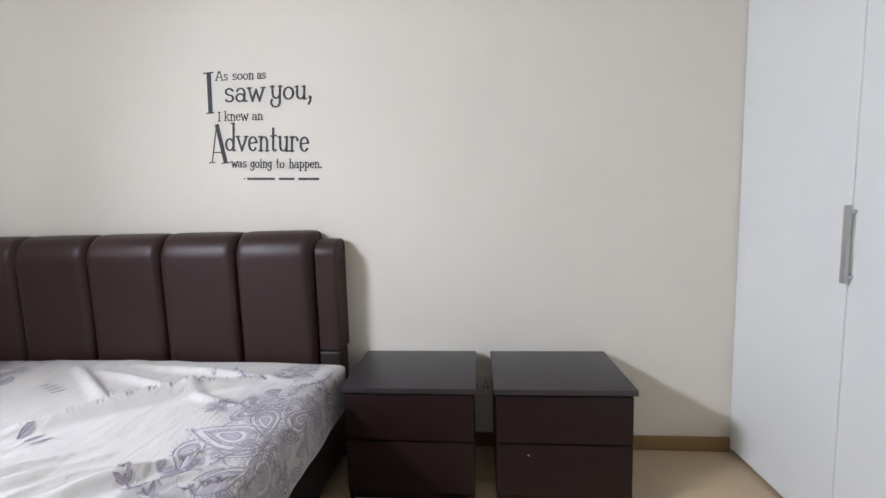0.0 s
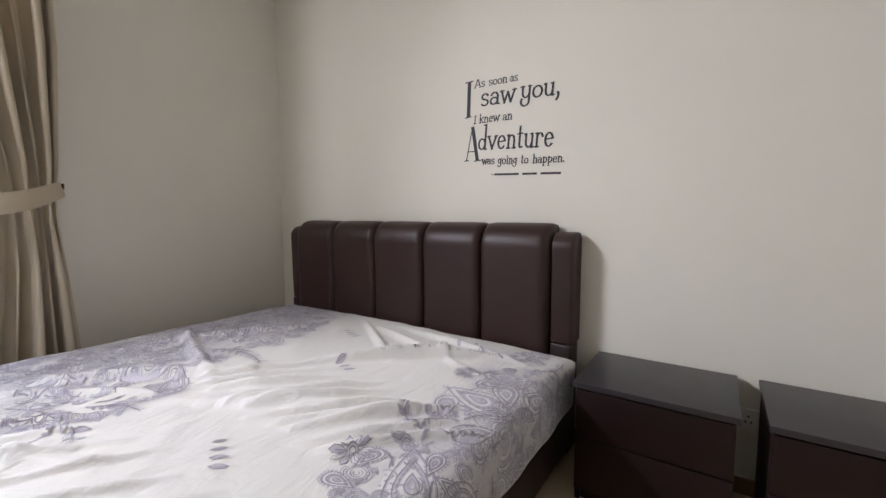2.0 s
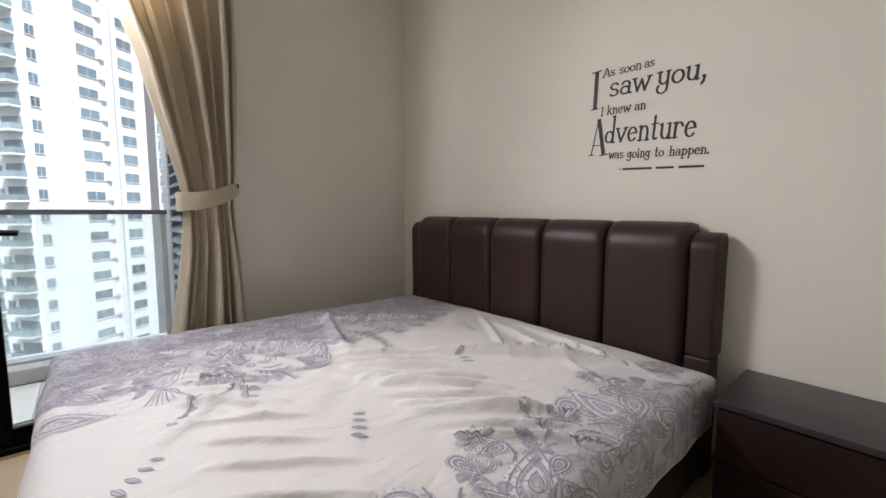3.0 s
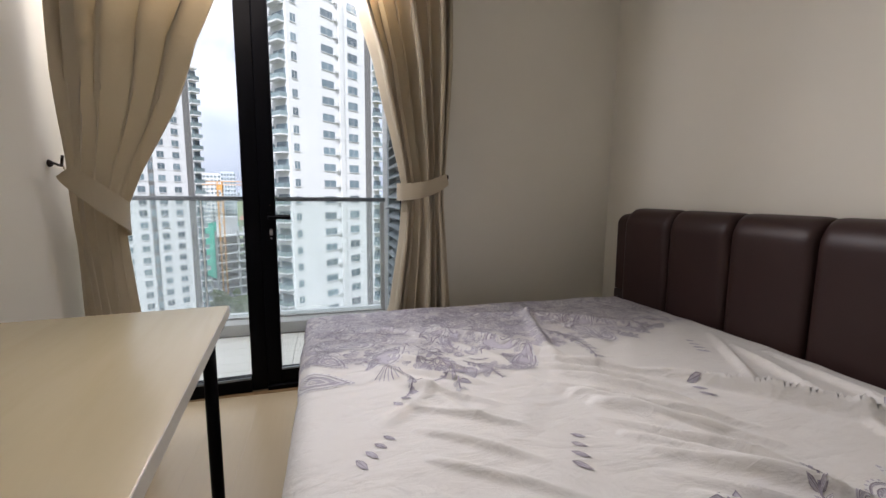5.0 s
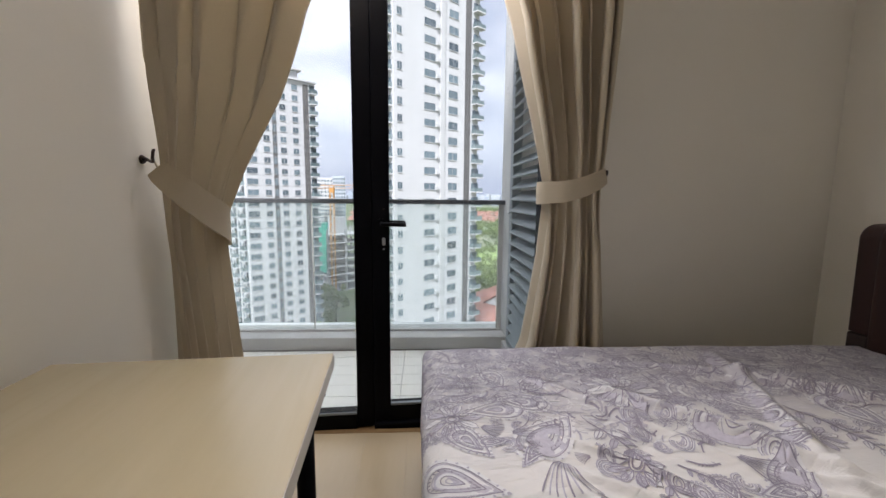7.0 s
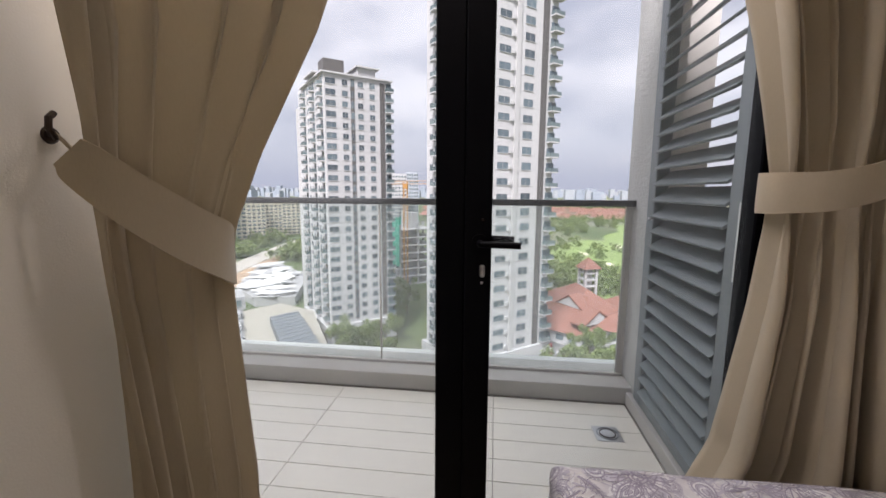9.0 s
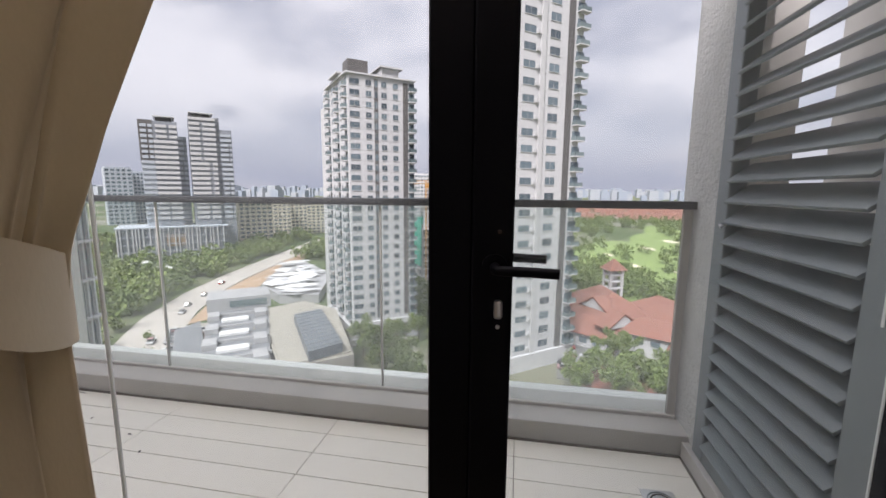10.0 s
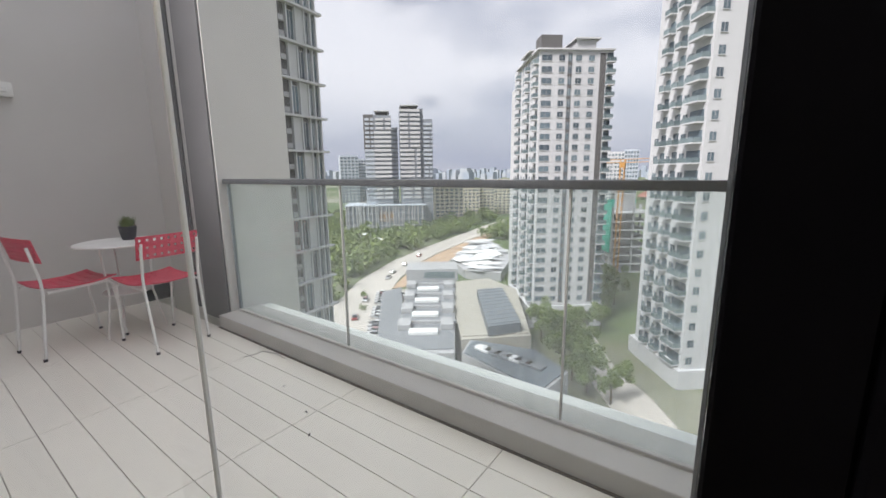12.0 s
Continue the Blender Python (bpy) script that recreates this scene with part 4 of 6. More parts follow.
def drape(levels, folds, seed):
    """Hanging cloth: each level is height, inner x and y, outer x and y, fold depth. Uneven rounded folds meet in narrow valleys."""
    bm, nu, nz, rows = bmesh.new(), 260, 110, []
    rnd = random.Random(seed)
    wide = [rnd.uniform(0.6, 1.5) for _ in range(folds)]
    ends = [sum(wide[:i]) / sum(wide) for i in range(folds + 1)]
    deep = [rnd.uniform(0.55, 1.25) for _ in range(folds)]
    lean = [rnd.uniform(0.35, 0.65) for _ in range(folds)]
    ph = [rnd.uniform(0, 6.28) for _ in range(4)]
    for j in range(nz + 1):
        z = 2.70 - 2.685 * j / nz
        xi, yi, xo, yo, amp = curve_at(levels, z)
        d = Vector((xo - xi, yo - yi, 0))
        n = Vector((abs(d.y), -d.x * (1 if d.y < 0 else -1), 0)).normalized()
        along = d.normalized()
        tight = math.exp(-((z - 1.09) / 0.17) ** 2)
        row = []
        for i in range(nu + 1):
            s = i / nu
            q = min(0.9999, max(0.0, s + 0.022 * math.sin(1.7 * z + ph[0] + 5 * s) * math.sin(math.pi * s)))
            k = max(m for m in range(folds) if ends[m] <= q)
            u = (q - ends[k]) / (ends[k + 1] - ends[k])
            skew = u ** (math.log(0.5) / math.log(lean[k]))
            crest = math.sin(math.pi * skew) ** 0.72
            w = 1.8 * deep[k] * crest - 0.9 + 0.25 * math.sin(2.6 * z + ph[1] + 3 * s)
            w += 0.35 * noise.noise(Vector((s * 7, z * 1.1, seed)))
            w += tight * 0.3 * math.sin(math.tau * (2.2 * folds * q) + ph[2]) * (0.6 + 0.4 * math.sin(9 * s + ph[3]))
            p = Vector((xi, yi, z)) + d * s + n * amp * w + along * amp * 0.35 * math.sin(math.tau * skew) * deep[k]
            row.append(bm.verts.new(p))
        rows.append(row)
    for a, b in zip(rows, rows[1:]):
        for i in range(nu):
            bm.faces.new((a[i], a[i + 1], b[i + 1], b[i]))
    return bm


def smooth_path(pts, per=6):
    """Points on a rounded line through pts."""
    pts = [Vector(p) for p in pts]
    out = []
    for i in range(len(pts) - 1):
        a, b, c, d = pts[max(i - 1, 0)], pts[i], pts[i + 1], pts[min(i + 2, len(pts) - 1)]
        for k in range(per):
            t = k / per
            out.append(0.5 * (2 * b + (c - a) * t + (2 * a - 5 * b + 4 * c - d) * t * t + (3 * b - a - 3 * c + d) * t ** 3))
    return out + [pts[-1]]


def band(pts, widths, thick=0.006):
    """A tieback: a strip of cloth through pts, standing upright."""
    bm, rows = bmesh.new(), []
    pts = [Vector(p) for p in pts]
    for i, (p, w) in enumerate(zip(pts, widths)):
        d = (pts[min(i + 1, len(pts) - 1)] - pts[max(i - 1, 0)]).normalized()
        up = (Vector((0, 0, 1)) - d * d.z).normalized()
        out = d.cross(up).normalized() * thick / 2
        rows.append([bm.verts.new(p + up * w / 2 * a + out * b) for a, b in ((1, 1), (0.5, 1.3), (-0.5, 1.3), (-1, 1), (-1, -1), (1, -1))])
    for a, b in zip(rows, rows[1:]):
        for k in range(6):
            bm.faces.new((a[k], a[(k + 1) % 6], b[(k + 1) % 6], b[k]))
    bm.faces.new(rows[0]), bm.faces.new(rows[-1][::-1])
    return bm


def curtain(label, levels, folds, seed):
    c = thing("curtain", label, "curtain", group="curtains at the balcony window")
    cl = part("cloth", drape(levels, folds, seed), M_CURTAIN, c, smooth=180)
    so = cl.modifiers.new("thickness", "SOLIDIFY")
    so.thickness = 0.003
    return c


right = curtain("beige floor-length curtain tied back beside the bed wall",
                [(2.70, 0.055, -2.00, 0.115, -1.30, 0.058), (1.84, 0.055, -1.722, 0.115, -1.305, 0.055), (1.5, 0.05, -1.645, 0.11, -1.315, 0.042), (1.3, 0.04, -1.597, 0.105, -1.322, 0.03), (1.17, 0.03, -1.568, 0.105, -1.335, 0.018),
                 (1.05, 0.03, -1.568, 0.105, -1.335, 0.02), (0.85, 0.04, -1.585, 0.105, -1.325, 0.036), (0.45, 0.06, -1.645, 0.115, -1.31, 0.052), (0.0, 0.075, -1.83, 0.125, -1.30, 0.058)], 7, 3)
around = smooth_path([(0.045, -1.50, 1.135), (0.008, -1.545, 1.132), (0.005, -1.585, 1.130), (0.035, -1.598, 1.129), (0.085, -1.575, 1.130), (0.128, -1.51, 1.135), (0.140, -1.43, 1.155), (0.128, -1.36, 1.185), (0.10, -1.318, 1.205)])
part("tieback", band(around, [0.10 - 0.032 * max(0.0, i / (len(around) - 1) - 0.45) / 0.55 for i in range(len(around))]), M_CURTAIN, right, "beige cloth tieback", 60)
part("hook", tube(bmesh.new(), [(-0.072, -1.312, 1.215), (0.075, -1.312, 1.215), (0.095, -1.314, 1.207), (0.107, -1.316, 1.215), (0.104, -1.316, 1.228)], 0.005), M_DARKMETAL, right, "dark metal tieback hook")

left = curtain("beige floor-length curtain tied back to a hook on the desk wall",
               [(2.70, 0.44, -2.15, 0.585, -2.885, 0.052), (2.2, 0.40, -2.355, 0.59, -2.89, 0.050), (1.76, 0.345, -2.56, 0.59, -2.895, 0.048), (1.45, 0.335, -2.665, 0.59, -2.90, 0.038), (1.2, 0.335, -2.785, 0.585, -2.90, 0.022), (1.05, 0.345, -2.835, 0.58, -2.90, 0.016),
                (0.94, 0.35, -2.845, 0.575, -2.90, 0.018), (0.5, 0.37, -2.805, 0.555, -2.90, 0.034), (0.0, 0.40, -2.79, 0.54, -2.90, 0.036)], 5, 12)
around = smooth_path([(0.40, -2.905, 0.99), (0.345, -2.895, 0.985), (0.322, -2.875, 0.983), (0.328, -2.842, 0.983), (0.37, -2.808, 0.99), (0.43, -2.787, 1.015), (0.50, -2.803, 1.055), (0.565, -2.845, 1.115), (0.60, -2.885, 1.165), (0.606, -2.902, 1.185)])
part("tieback", band(around, [0.118 - 0.06 * max(0.0, i / (len(around) - 1) - 0.5) / 0.5 for i in range(len(around))]), M_CURTAIN, left, "beige cloth tieback", 60)
part("cord", tube(bmesh.new(), [(0.598, -2.90, 1.185), (0.62, -2.893, 1.20), (0.64, -2.888, 1.212)], 0.003), M_CURTAIN, left)
hook = part("hook", tube(bmesh.new(), [(0.592, -2.95, 1.212), (0.6, -2.93, 1.213), (0.612, -2.91, 1.205), (0.63, -2.893, 1.203), (0.645, -2.884, 1.213), (0.645, -2.882, 1.228), (0.634, -2.886, 1.236)], 0.0045), M_DARKMETAL, left, "bronze tieback hook")
part("rosette", rod(bmesh.new(), (0.591, -2.95, 1.212), (0.593, -2.942, 1.212), 0.014, 0.010, 16), M_DARKMETAL, hook)
track = thing("curtain_track", "white ceiling curtain track above the window", "curtain track", (0, 0, CEIL))
part("channel", box(0.02, 0.14, -2.2, -1.28, -0.03, 0, 0.004, 1), M_PLATE, track)
part("channel", box(0.33, 0.56, -2.949, -2.2, -0.03, 0, 0.004, 1), M_PLATE, track)

# ---- balcony furniture ----
chair = thing("chair", "red plastic chair with white metal legs beside the table", "chair", (-0.085, -6.02, FB), 100, group="chairs on the balcony")


def perforated(w, h, nx, ny, hole, thick):
    """A flat panel with rows of square holes, in x and z."""
    bm = bmesh.new()
    xs, zs = [-w / 2], [0.0]
    for i in range(nx):
        c = -w / 2 + w * (i + 0.5) / nx
        xs += [c - hole / 2, c + hole / 2]
    for j in range(ny):
        c = h * (j + 0.5) / ny
        zs += [c - hole / 2, c + hole / 2]
    xs.append(w / 2), zs.append(h)
    v = {}
    for i, x in enumerate(xs):
        for j, z in enumerate(zs):
            v[i, j] = bm.verts.new((x, 0, z))
    for i in range(len(xs) - 1):
        for j in range(len(zs) - 1):
            if not (i % 2 == 1 and j % 2 == 1):
                bm.faces.new((v[i, j], v[i + 1, j], v[i + 1, j + 1], v[i, j + 1]))
    got = bmesh.ops.extrude_face_region(bm, geom=bm.faces[:])
    bmesh.ops.translate(bm, vec=(0, thick, 0), verts=[e for e in got["geom"] if isinstance(e, bmesh.types.BMVert)])
    return bm


bm = perforated(0.37, 0.15, 9, 3, 0.017, 0.008)
for v in bm.verts:
    v.co = Vector((v.co.x, v.co.y + 0.19 + 0.22 * v.co.z - 0.25 * v.co.x ** 2, v.co.z + 0.615))
part("backrest", bm, M_RED, chair, "red plastic backrest with rows of holes", 30)
bm = perforated(0.37, 0.38, 9, 7, 0.017, 0.008)
for v in bm.verts:
    v.co = Vector((v.co.x, v.co.z - 0.20, 0.447 - v.co.y - 0.02 * math.cos(v.co.x * 8) + 0.02 * ((v.co.z - 0.19) / 0.19) ** 2))
part("seat", bm, M_RED, chair, "red plastic seat with rows of holes", 30)
for sx in (-1, 1):
    part("leg", tube(bmesh.new(), [(sx * 0.165, 0.245, 0.01), (sx * 0.17, 0.20, 0.42), (sx * 0.17, 0.20, 0.5), (sx * 0.17, 0.225, 0.66), (sx * 0.168, 0.235, 0.72)], 0.009, 8), M_WHITEMETAL, chair)
    part("leg", tube(bmesh.new(), [(sx * 0.165, -0.215, 0.01), (sx * 0.17, -0.175, 0.40), (sx * 0.17, -0.15, 0.425), (sx * 0.17, 0.18, 0.425)], 0.009, 8), M_WHITEMETAL, chair)
    for yy in (0.246, -0.216):
        part("foot", rod(bmesh.new(), (sx * 0.165, yy, 0), (sx * 0.165, yy, 0.018), 0.011, n=10), M_POT, chair)
chair.matrix_world = pose(-0.33, -6.04, FB, 0, 0, -78)
other = copy_thing(chair, pose(-0.71, -5.62, FB, 0, 0, 6))
tagged(other, "red plastic chair with its back to the door")

table = thing("side_table", "small round white metal table with a lower shelf", "table", (-0.65, -6.02, FB))
part("tabletop", rod(bmesh.new(), (0, 0, 0.655), (0, 0, 0.668), 0.265, n=48), M_WHITEMETAL, table)
part("rim", tube(bmesh.new(), [(0.265 * math.cos(a), 0.265 * math.sin(a), 0.662) for a in np.linspace(0, math.tau, 49)], 0.007, 8), M_WHITEMETAL, table)
part("shelf", rod(bmesh.new(), (0, 0, 0.30), (0, 0, 0.308), 0.15, n=36), M_WHITEMETAL, table)
for a in (0.5, 2.6, 4.7):
    part("leg", tube(bmesh.new(), [(0.21 * math.cos(a), 0.21 * math.sin(a), 0), (0.15 * math.cos(a), 0.15 * math.sin(a), 0.30), (0.17 * math.cos(a), 0.17 * math.sin(a), 0.655)], 0.008, 8), M_WHITEMETAL, table)

plant = thing("potted_plant", "small green grass plant in a dark pot on the table", "plant", (-0.72, -6.08, FB + 0.668))
part("pot", rod(bmesh.new(), (0, 0, 0), (0, 0, 0.10), 0.042, 0.058, 20), M_POT, plant)
bm, rnd = bmesh.new(), random.Random(5)
for i in range(240):
    a, t = rnd.uniform(0, math.tau), rnd.uniform(0.0, 0.9)
    b = Vector((0.045 * rnd.random() * math.cos(a), 0.045 * rnd.random() * math.sin(a), 0.09))
    tip = b + Vector((0.055 * t * math.cos(a), 0.055 * t * math.sin(a), rnd.uniform(0.05, 0.095)))
    s = Vector((-math.sin(a), math.cos(a), 0)) * 0.004
    bm.faces.new([bm.verts.new(v) for v in (b - s, b + s, tip)])
part("leaves", bm, M_GRASSLEAF, plant, smooth=0)

box_ = thing("switch_box", "cream weatherproof switch on the balcony wall", "switch", (-0.29, -6.72, 1.72))
part("cover", box(-0.06, 0.06, 0.0, 0.05, -0.05, 0.05, 0.008, 2), M_PLATE, box_)
part("rocker", box(-0.03, 0.03, 0.05, 0.056, -0.02, 0.02, 0.003, 1), M_WHITEMETAL, box_)

for x, y, a in ((-0.80, -4.33, 10), (-0.72, -4.02, 80), (-0.62, -3.86, 40)):
    sp = thing("dry_leaf", "tiny dark dry leaf on the balcony tiles", "leaf", (x, y, FB + 0.001), a)
    bm = bmesh.new()
    bm.faces.new([bm.verts.new(v) for v in ((-0.016, 0, 0), (-0.004, 0.006, 0.003), (0.014, 0.001, 0.001), (-0.002, -0.006, 0.002))])
    part("blade", bm, M_HOLE, sp, smooth=0)
twig = thing("twig", "thin dry twig lying on the balcony tiles", "twig", (-0.98, -4.78, FB))
part("stem", tube(bmesh.new(), [(0.12, -0.08, 0.003), (0.06, -0.05, 0.006), (0.0, -0.06, 0.004), (-0.03, 0.05, 0.006), (-0.02, 0.16, 0.003)], 0.003, 6), M_KERB, twig)

# ---- outdoors: materials ----
def facade_paint(name, c, vary=0.06):
    k = Nodes(name)
    run = k.noise(0.5, 5, 0.6, (1, 1, 0.12))
    lo = tuple(v * (1 - 2.2 * vary) for v in c)
    col = k.mix(k.ramp(run, ((0.35, 0.0), (0.75, 1.0))), c, lo)
    col = k.mix(k.math("MULTIPLY", k.noise(0.06, 3), vary), col, lo)
    return k.set(Base_Color=col, Roughness=0.8)


def dark_pane(name, a, b):
    k = Nodes(name)
    return k.set(Base_Color=k.mix(k.random(), a, b), Roughness=0.12, Specular_IOR_Level=0.6)


G = -42.0
M_FACADE = facade_paint("white_facade", (0.525, 0.525, 0.54))
M_FACADE_GREY = facade_paint("grey_facade", (0.36, 0.36, 0.37))
M_FACADE_SIDE = facade_paint("pale_grey_facade", (0.50, 0.50, 0.51))
M_FACADE_CREAM = facade_paint("cream_facade", (0.58, 0.52, 0.42))
# blue-grey paint that also carries the haze on far blocks
M_FACADE_BLUE = facade_paint("blue_grey_haze_facade", (0.40, 0.435, 0.48))
M_PANE = dark_pane("far_window_pane", (0.05, 0.068, 0.085), (0.14, 0.19, 0.22))
M_PANE_TEAL = dark_pane("far_balcony_glass", (0.09, 0.125, 0.135), (0.19, 0.24, 0.25))
# dark colour for cladding, and for the shade of recesses drawn flat
M_SHADE = plain("cladding_and_recess_shade", (0.10, 0.095, 0.095), 0.6, vary=0.12, scale=0.3, grain=3, bump=0)
M_ROOFGREY = plain("grey_metal_roof", (0.19, 0.20, 0.215), 0.5, 0.1, vary=0.18, scale=0.15, grain=2, bump=0.2, depth=0.05)
M_ROOFDARK = plain("slate_grey_roof", (0.12, 0.14, 0.16), 0.5, vary=0.2, scale=0.2, grain=2, bump=0.2, depth=0.05)
M_ROOFWHITE = plain("white_roof_sheet", (0.72, 0.72, 0.72), 0.45, vary=0.1, scale=0.2, grain=2, bump=0)
M_ROOFRED = plain("red_clay_tiles", (0.25, 0.11, 0.085), 0.8, vary=0.22, scale=0.3, grain=4, bump=0.4, depth=0.08)
M_BEIGE = plain("beige_roof_paving", (0.33, 0.31, 0.27), 0.85, vary=0.15, scale=0.12, grain=2, bump=0.1)
M_ROAD = plain("pale_dusty_road", (0.40, 0.37, 0.34), 0.9, vary=0.16, scale=0.08, grain=1.5, bump=0)
M_ASPHALT = plain("asphalt", (0.16, 0.16, 0.16), 0.85, vary=0.2, scale=0.08, grain=2, bump=0)
M_EARTH = plain("orange_earth", (0.36, 0.25, 0.17), 0.95, vary=0.3, scale=0.1, grain=1, bump=0.3, depth=0.2)
M_GREEN = plain("golf_green", (0.20, 0.27, 0.09), 0.9, vary=0.25, scale=0.02, grain=0.4, bump=0)
M_SAND = plain("bunker_sand", (0.68, 0.62, 0.48), 0.9, vary=0.1, scale=0.1, grain=1, bump=0)
M_NET = plain("green_scaffold_net", (0.02, 0.26, 0.19), 0.7, vary=0.3, scale=0.2, grain=2, bump=0.3, depth=0.1)
M_CRANE = plain("orange_crane_steel", (0.46, 0.23, 0.06), 0.6, vary=0.15, scale=0.3, grain=3, bump=0)
M_BARK = plain("bark", (0.11, 0.085, 0.06), 0.9, vary=0.3, scale=2, grain=12, bump=0.5, depth=0.05)
M_CARGLASS = plain("car_glass", (0.02, 0.025, 0.03), 0.1, vary=0.1)
M_TYRE = plain("tyre_rubber", (0.02, 0.02, 0.02), 0.8, vary=0.2)


def car_paint():
    k = Nodes("car_paint")
    return k.set(Base_Color=k.ramp(k.random(), ((0.0, (0.7, 0.7, 0.7)), (0.4, (0.45, 0.46, 0.48)), (0.6, (0.05, 0.05, 0.06)), (0.8, (0.6, 0.6, 0.62)), (0.93, (0.3, 0.03, 0.03)))),
                 Roughness=0.3, Metallic=0.2)


M_CAR = car_paint()


def leaf_mass():
    k = Nodes("tree_leaves")
    isl = k.n.new("ShaderNodeNewGeometry").outputs["Random Per Island"]
    wide = k.ramp(k.noise(0.05, 3), ((0.35, (0.075, 0.12, 0.032)), (0.65, (0.175, 0.225, 0.06))))
    col = k.mix(k.math("MULTIPLY", isl, 0.45), wide, (0.21, 0.26, 0.10))
    return k.set(Base_Color=col, Roughness=0.75)


M_LEAF = leaf_mass()


def ground_cover():
    """Land seen from above: woods, grass, bare lots and streets."""
    k = Nodes("ground_cover")
    wide = k.noise(0.006, 6, 0.6)
    col = k.ramp(wide, ((0.36, (0.05, 0.085, 0.025)), (0.50, (0.095, 0.125, 0.05)), (0.56, (0.19, 0.185, 0.13)), (0.64, (0.27, 0.255, 0.225)), (0.72, (0.09, 0.12, 0.05))))
    col = k.mix(k.math("MULTIPLY", k.noise(0.12, 5, 0.65), 0.6), col, (0.05, 0.075, 0.03))
    return k.set(Base_Color=col, Roughness=0.95)


M_GROUND = ground_cover()

structure("ground", box(-4600, 900, -4600, 4600, G - 2, G), M_GROUND, "mixed ground of grass, woods and lots far below", "ground")


def strip(name, left, right, z, material, label, category):
    """A flat ribbon between two edges."""
    bm = bmesh.new()
    a, b = [[bm.verts.new((x, y, z)) for x, y in side] for side in (left, right)]
    for i in range(len(a) - 1):
        bm.faces.new((a[i], a[i + 1], b[i + 1], b[i]))
    got = bmesh.ops.extrude_face_region(bm, geom=bm.faces[:])
    bmesh.ops.translate(bm, vec=(0, 0, -0.3), verts=[e for e in got["geom"] if isinstance(e, bmesh.types.BMVert)])
    return structure(name, bm, material, label, category)


strip("road", [(-36, -66), (-60, -90), (-80, -105.5), (-108, -123), (-142, -137), (-177, -146), (-239, -158), (-330, -175)],
      [(-48, -56), (-74, -79), (-95, -97), (-120, -112), (-147, -124), (-173, -131), (-225, -141), (-330, -156)], G + 0.25, M_ROAD, "wide pale dusty road curving away", "road")
strip("earthworks", [(-108, -105), (-120, -111), (-147, -123.5), (-173, -130.5), (-225, -140.5), (-300, -150)],
      [(-122, -98), (-132, -102), (-150, -112), (-176, -120), (-222, -132), (-300, -143)], G + 0.2, M_EARTH, "strip of orange earth from roadworks beside the road", "ground")
strip("car_park", [(-66, -78), (-88, -98), (-104, -107)], [(-76, -72), (-96, -90), (-112, -99)], G + 0.15, M_BEIGE, "pale car park beside the road", "car park")
strip("car_park_club", [(-92, 8), (-118, 10)], [(-90, 19), (-116, 19)], G + 0.2, M_ASPHALT, "grey car park between tower and clubhouse", "car park")
strip("garden_path", [(-66, -2), (-80, -12), (-88, -20), (-112, -34), (-150, -40)], [(-62, -9), (-73, -18), (-84, -26), (-110, -41), (-150, -46)], G + 0.2, M_ROAD, "pale garden path between the towers", "path")
for i, (cx, cy, rx, ry, rot) in enumerate(((-300, 78, 110, 34, 20), (-215, 70, 48, 22, 35), (-420, 150, 120, 40, 12), (-190, 45, 24, 14, 10))):
    bm = bmesh.new()
    pts = []
    for k in range(40):
        a = k / 40 * math.tau
        q = 1 + 0.18 * math.sin(3 * a + i) + 0.1 * math.sin(5 * a + 2 * i)
        x, y = rx * q * math.cos(a), ry * q * math.sin(a)
        c, s = math.cos(radians(rot)), math.sin(radians(rot))
        pts.append((cx - (x * c - y * s), cy + x * s + y * c))
    prism(bm, pts, G - 0.2, G + 0.15 + 0.05 * i)
    structure("golf_fairway", bm, M_GREEN, "bright mown golf course grass", "golf course")
for cx, cy, r in ((-250, 66, 3.5), (-232, 84, 3), (-330, 96, 6), (-290, 60, 3.5), (-380, 130, 7), (-196, 78, 2.5)):
    bm = bmesh.new()
    prism(bm, [(cx + r * (1 + 0.3 * math.sin(2 * a)) * math.cos(a) * 1.6, cy + r * math.sin(a) * 0.8) for a in np.linspace(0, math.tau, 22)[:-1]], G, G + 0.45)
    structure("bunker", bm, M_SAND, "pale sand bunker in the golf course", "bunker")


# ---- towers ----
def window_mesh(name, w, h, sill=True, pane=None, ac=False):
    """A window with a dark pane, a proud frame and a sill."""
    bm = bmesh.new()
    bx(bm, -w / 2, w / 2, -0.02, 0.1, 0, h)
    n0 = len(bm.faces)
    for x0, x1, z0, z1 in ((-w / 2 - 0.05, -w / 2, -0.05, h + 0.05), (w / 2, w / 2 + 0.05, -0.05, h + 0.05), (-w / 2, w / 2, h, h + 0.05), (-0.02, 0.02, 0, h)):
        bx(bm, x0, x1, -0.06, 0.05, z0, z1)
    if sill:
        bx(bm, -w / 2 - 0.08, w / 2 + 0.08, -0.14, 0.05, -0.14, -0.05)
    if ac:
        bx(bm, w / 2 + 0.15, w / 2 + 1.0, -0.5, 0.05, 0.0, 0.75)
    bm.faces.ensure_lookup_table()
    for f in bm.faces[n0:]:
        f.material_index = 1
    me = mesh_of(name, bm, pane or M_PANE)
    me.materials.append(M_FACADE_SIDE)
    return me


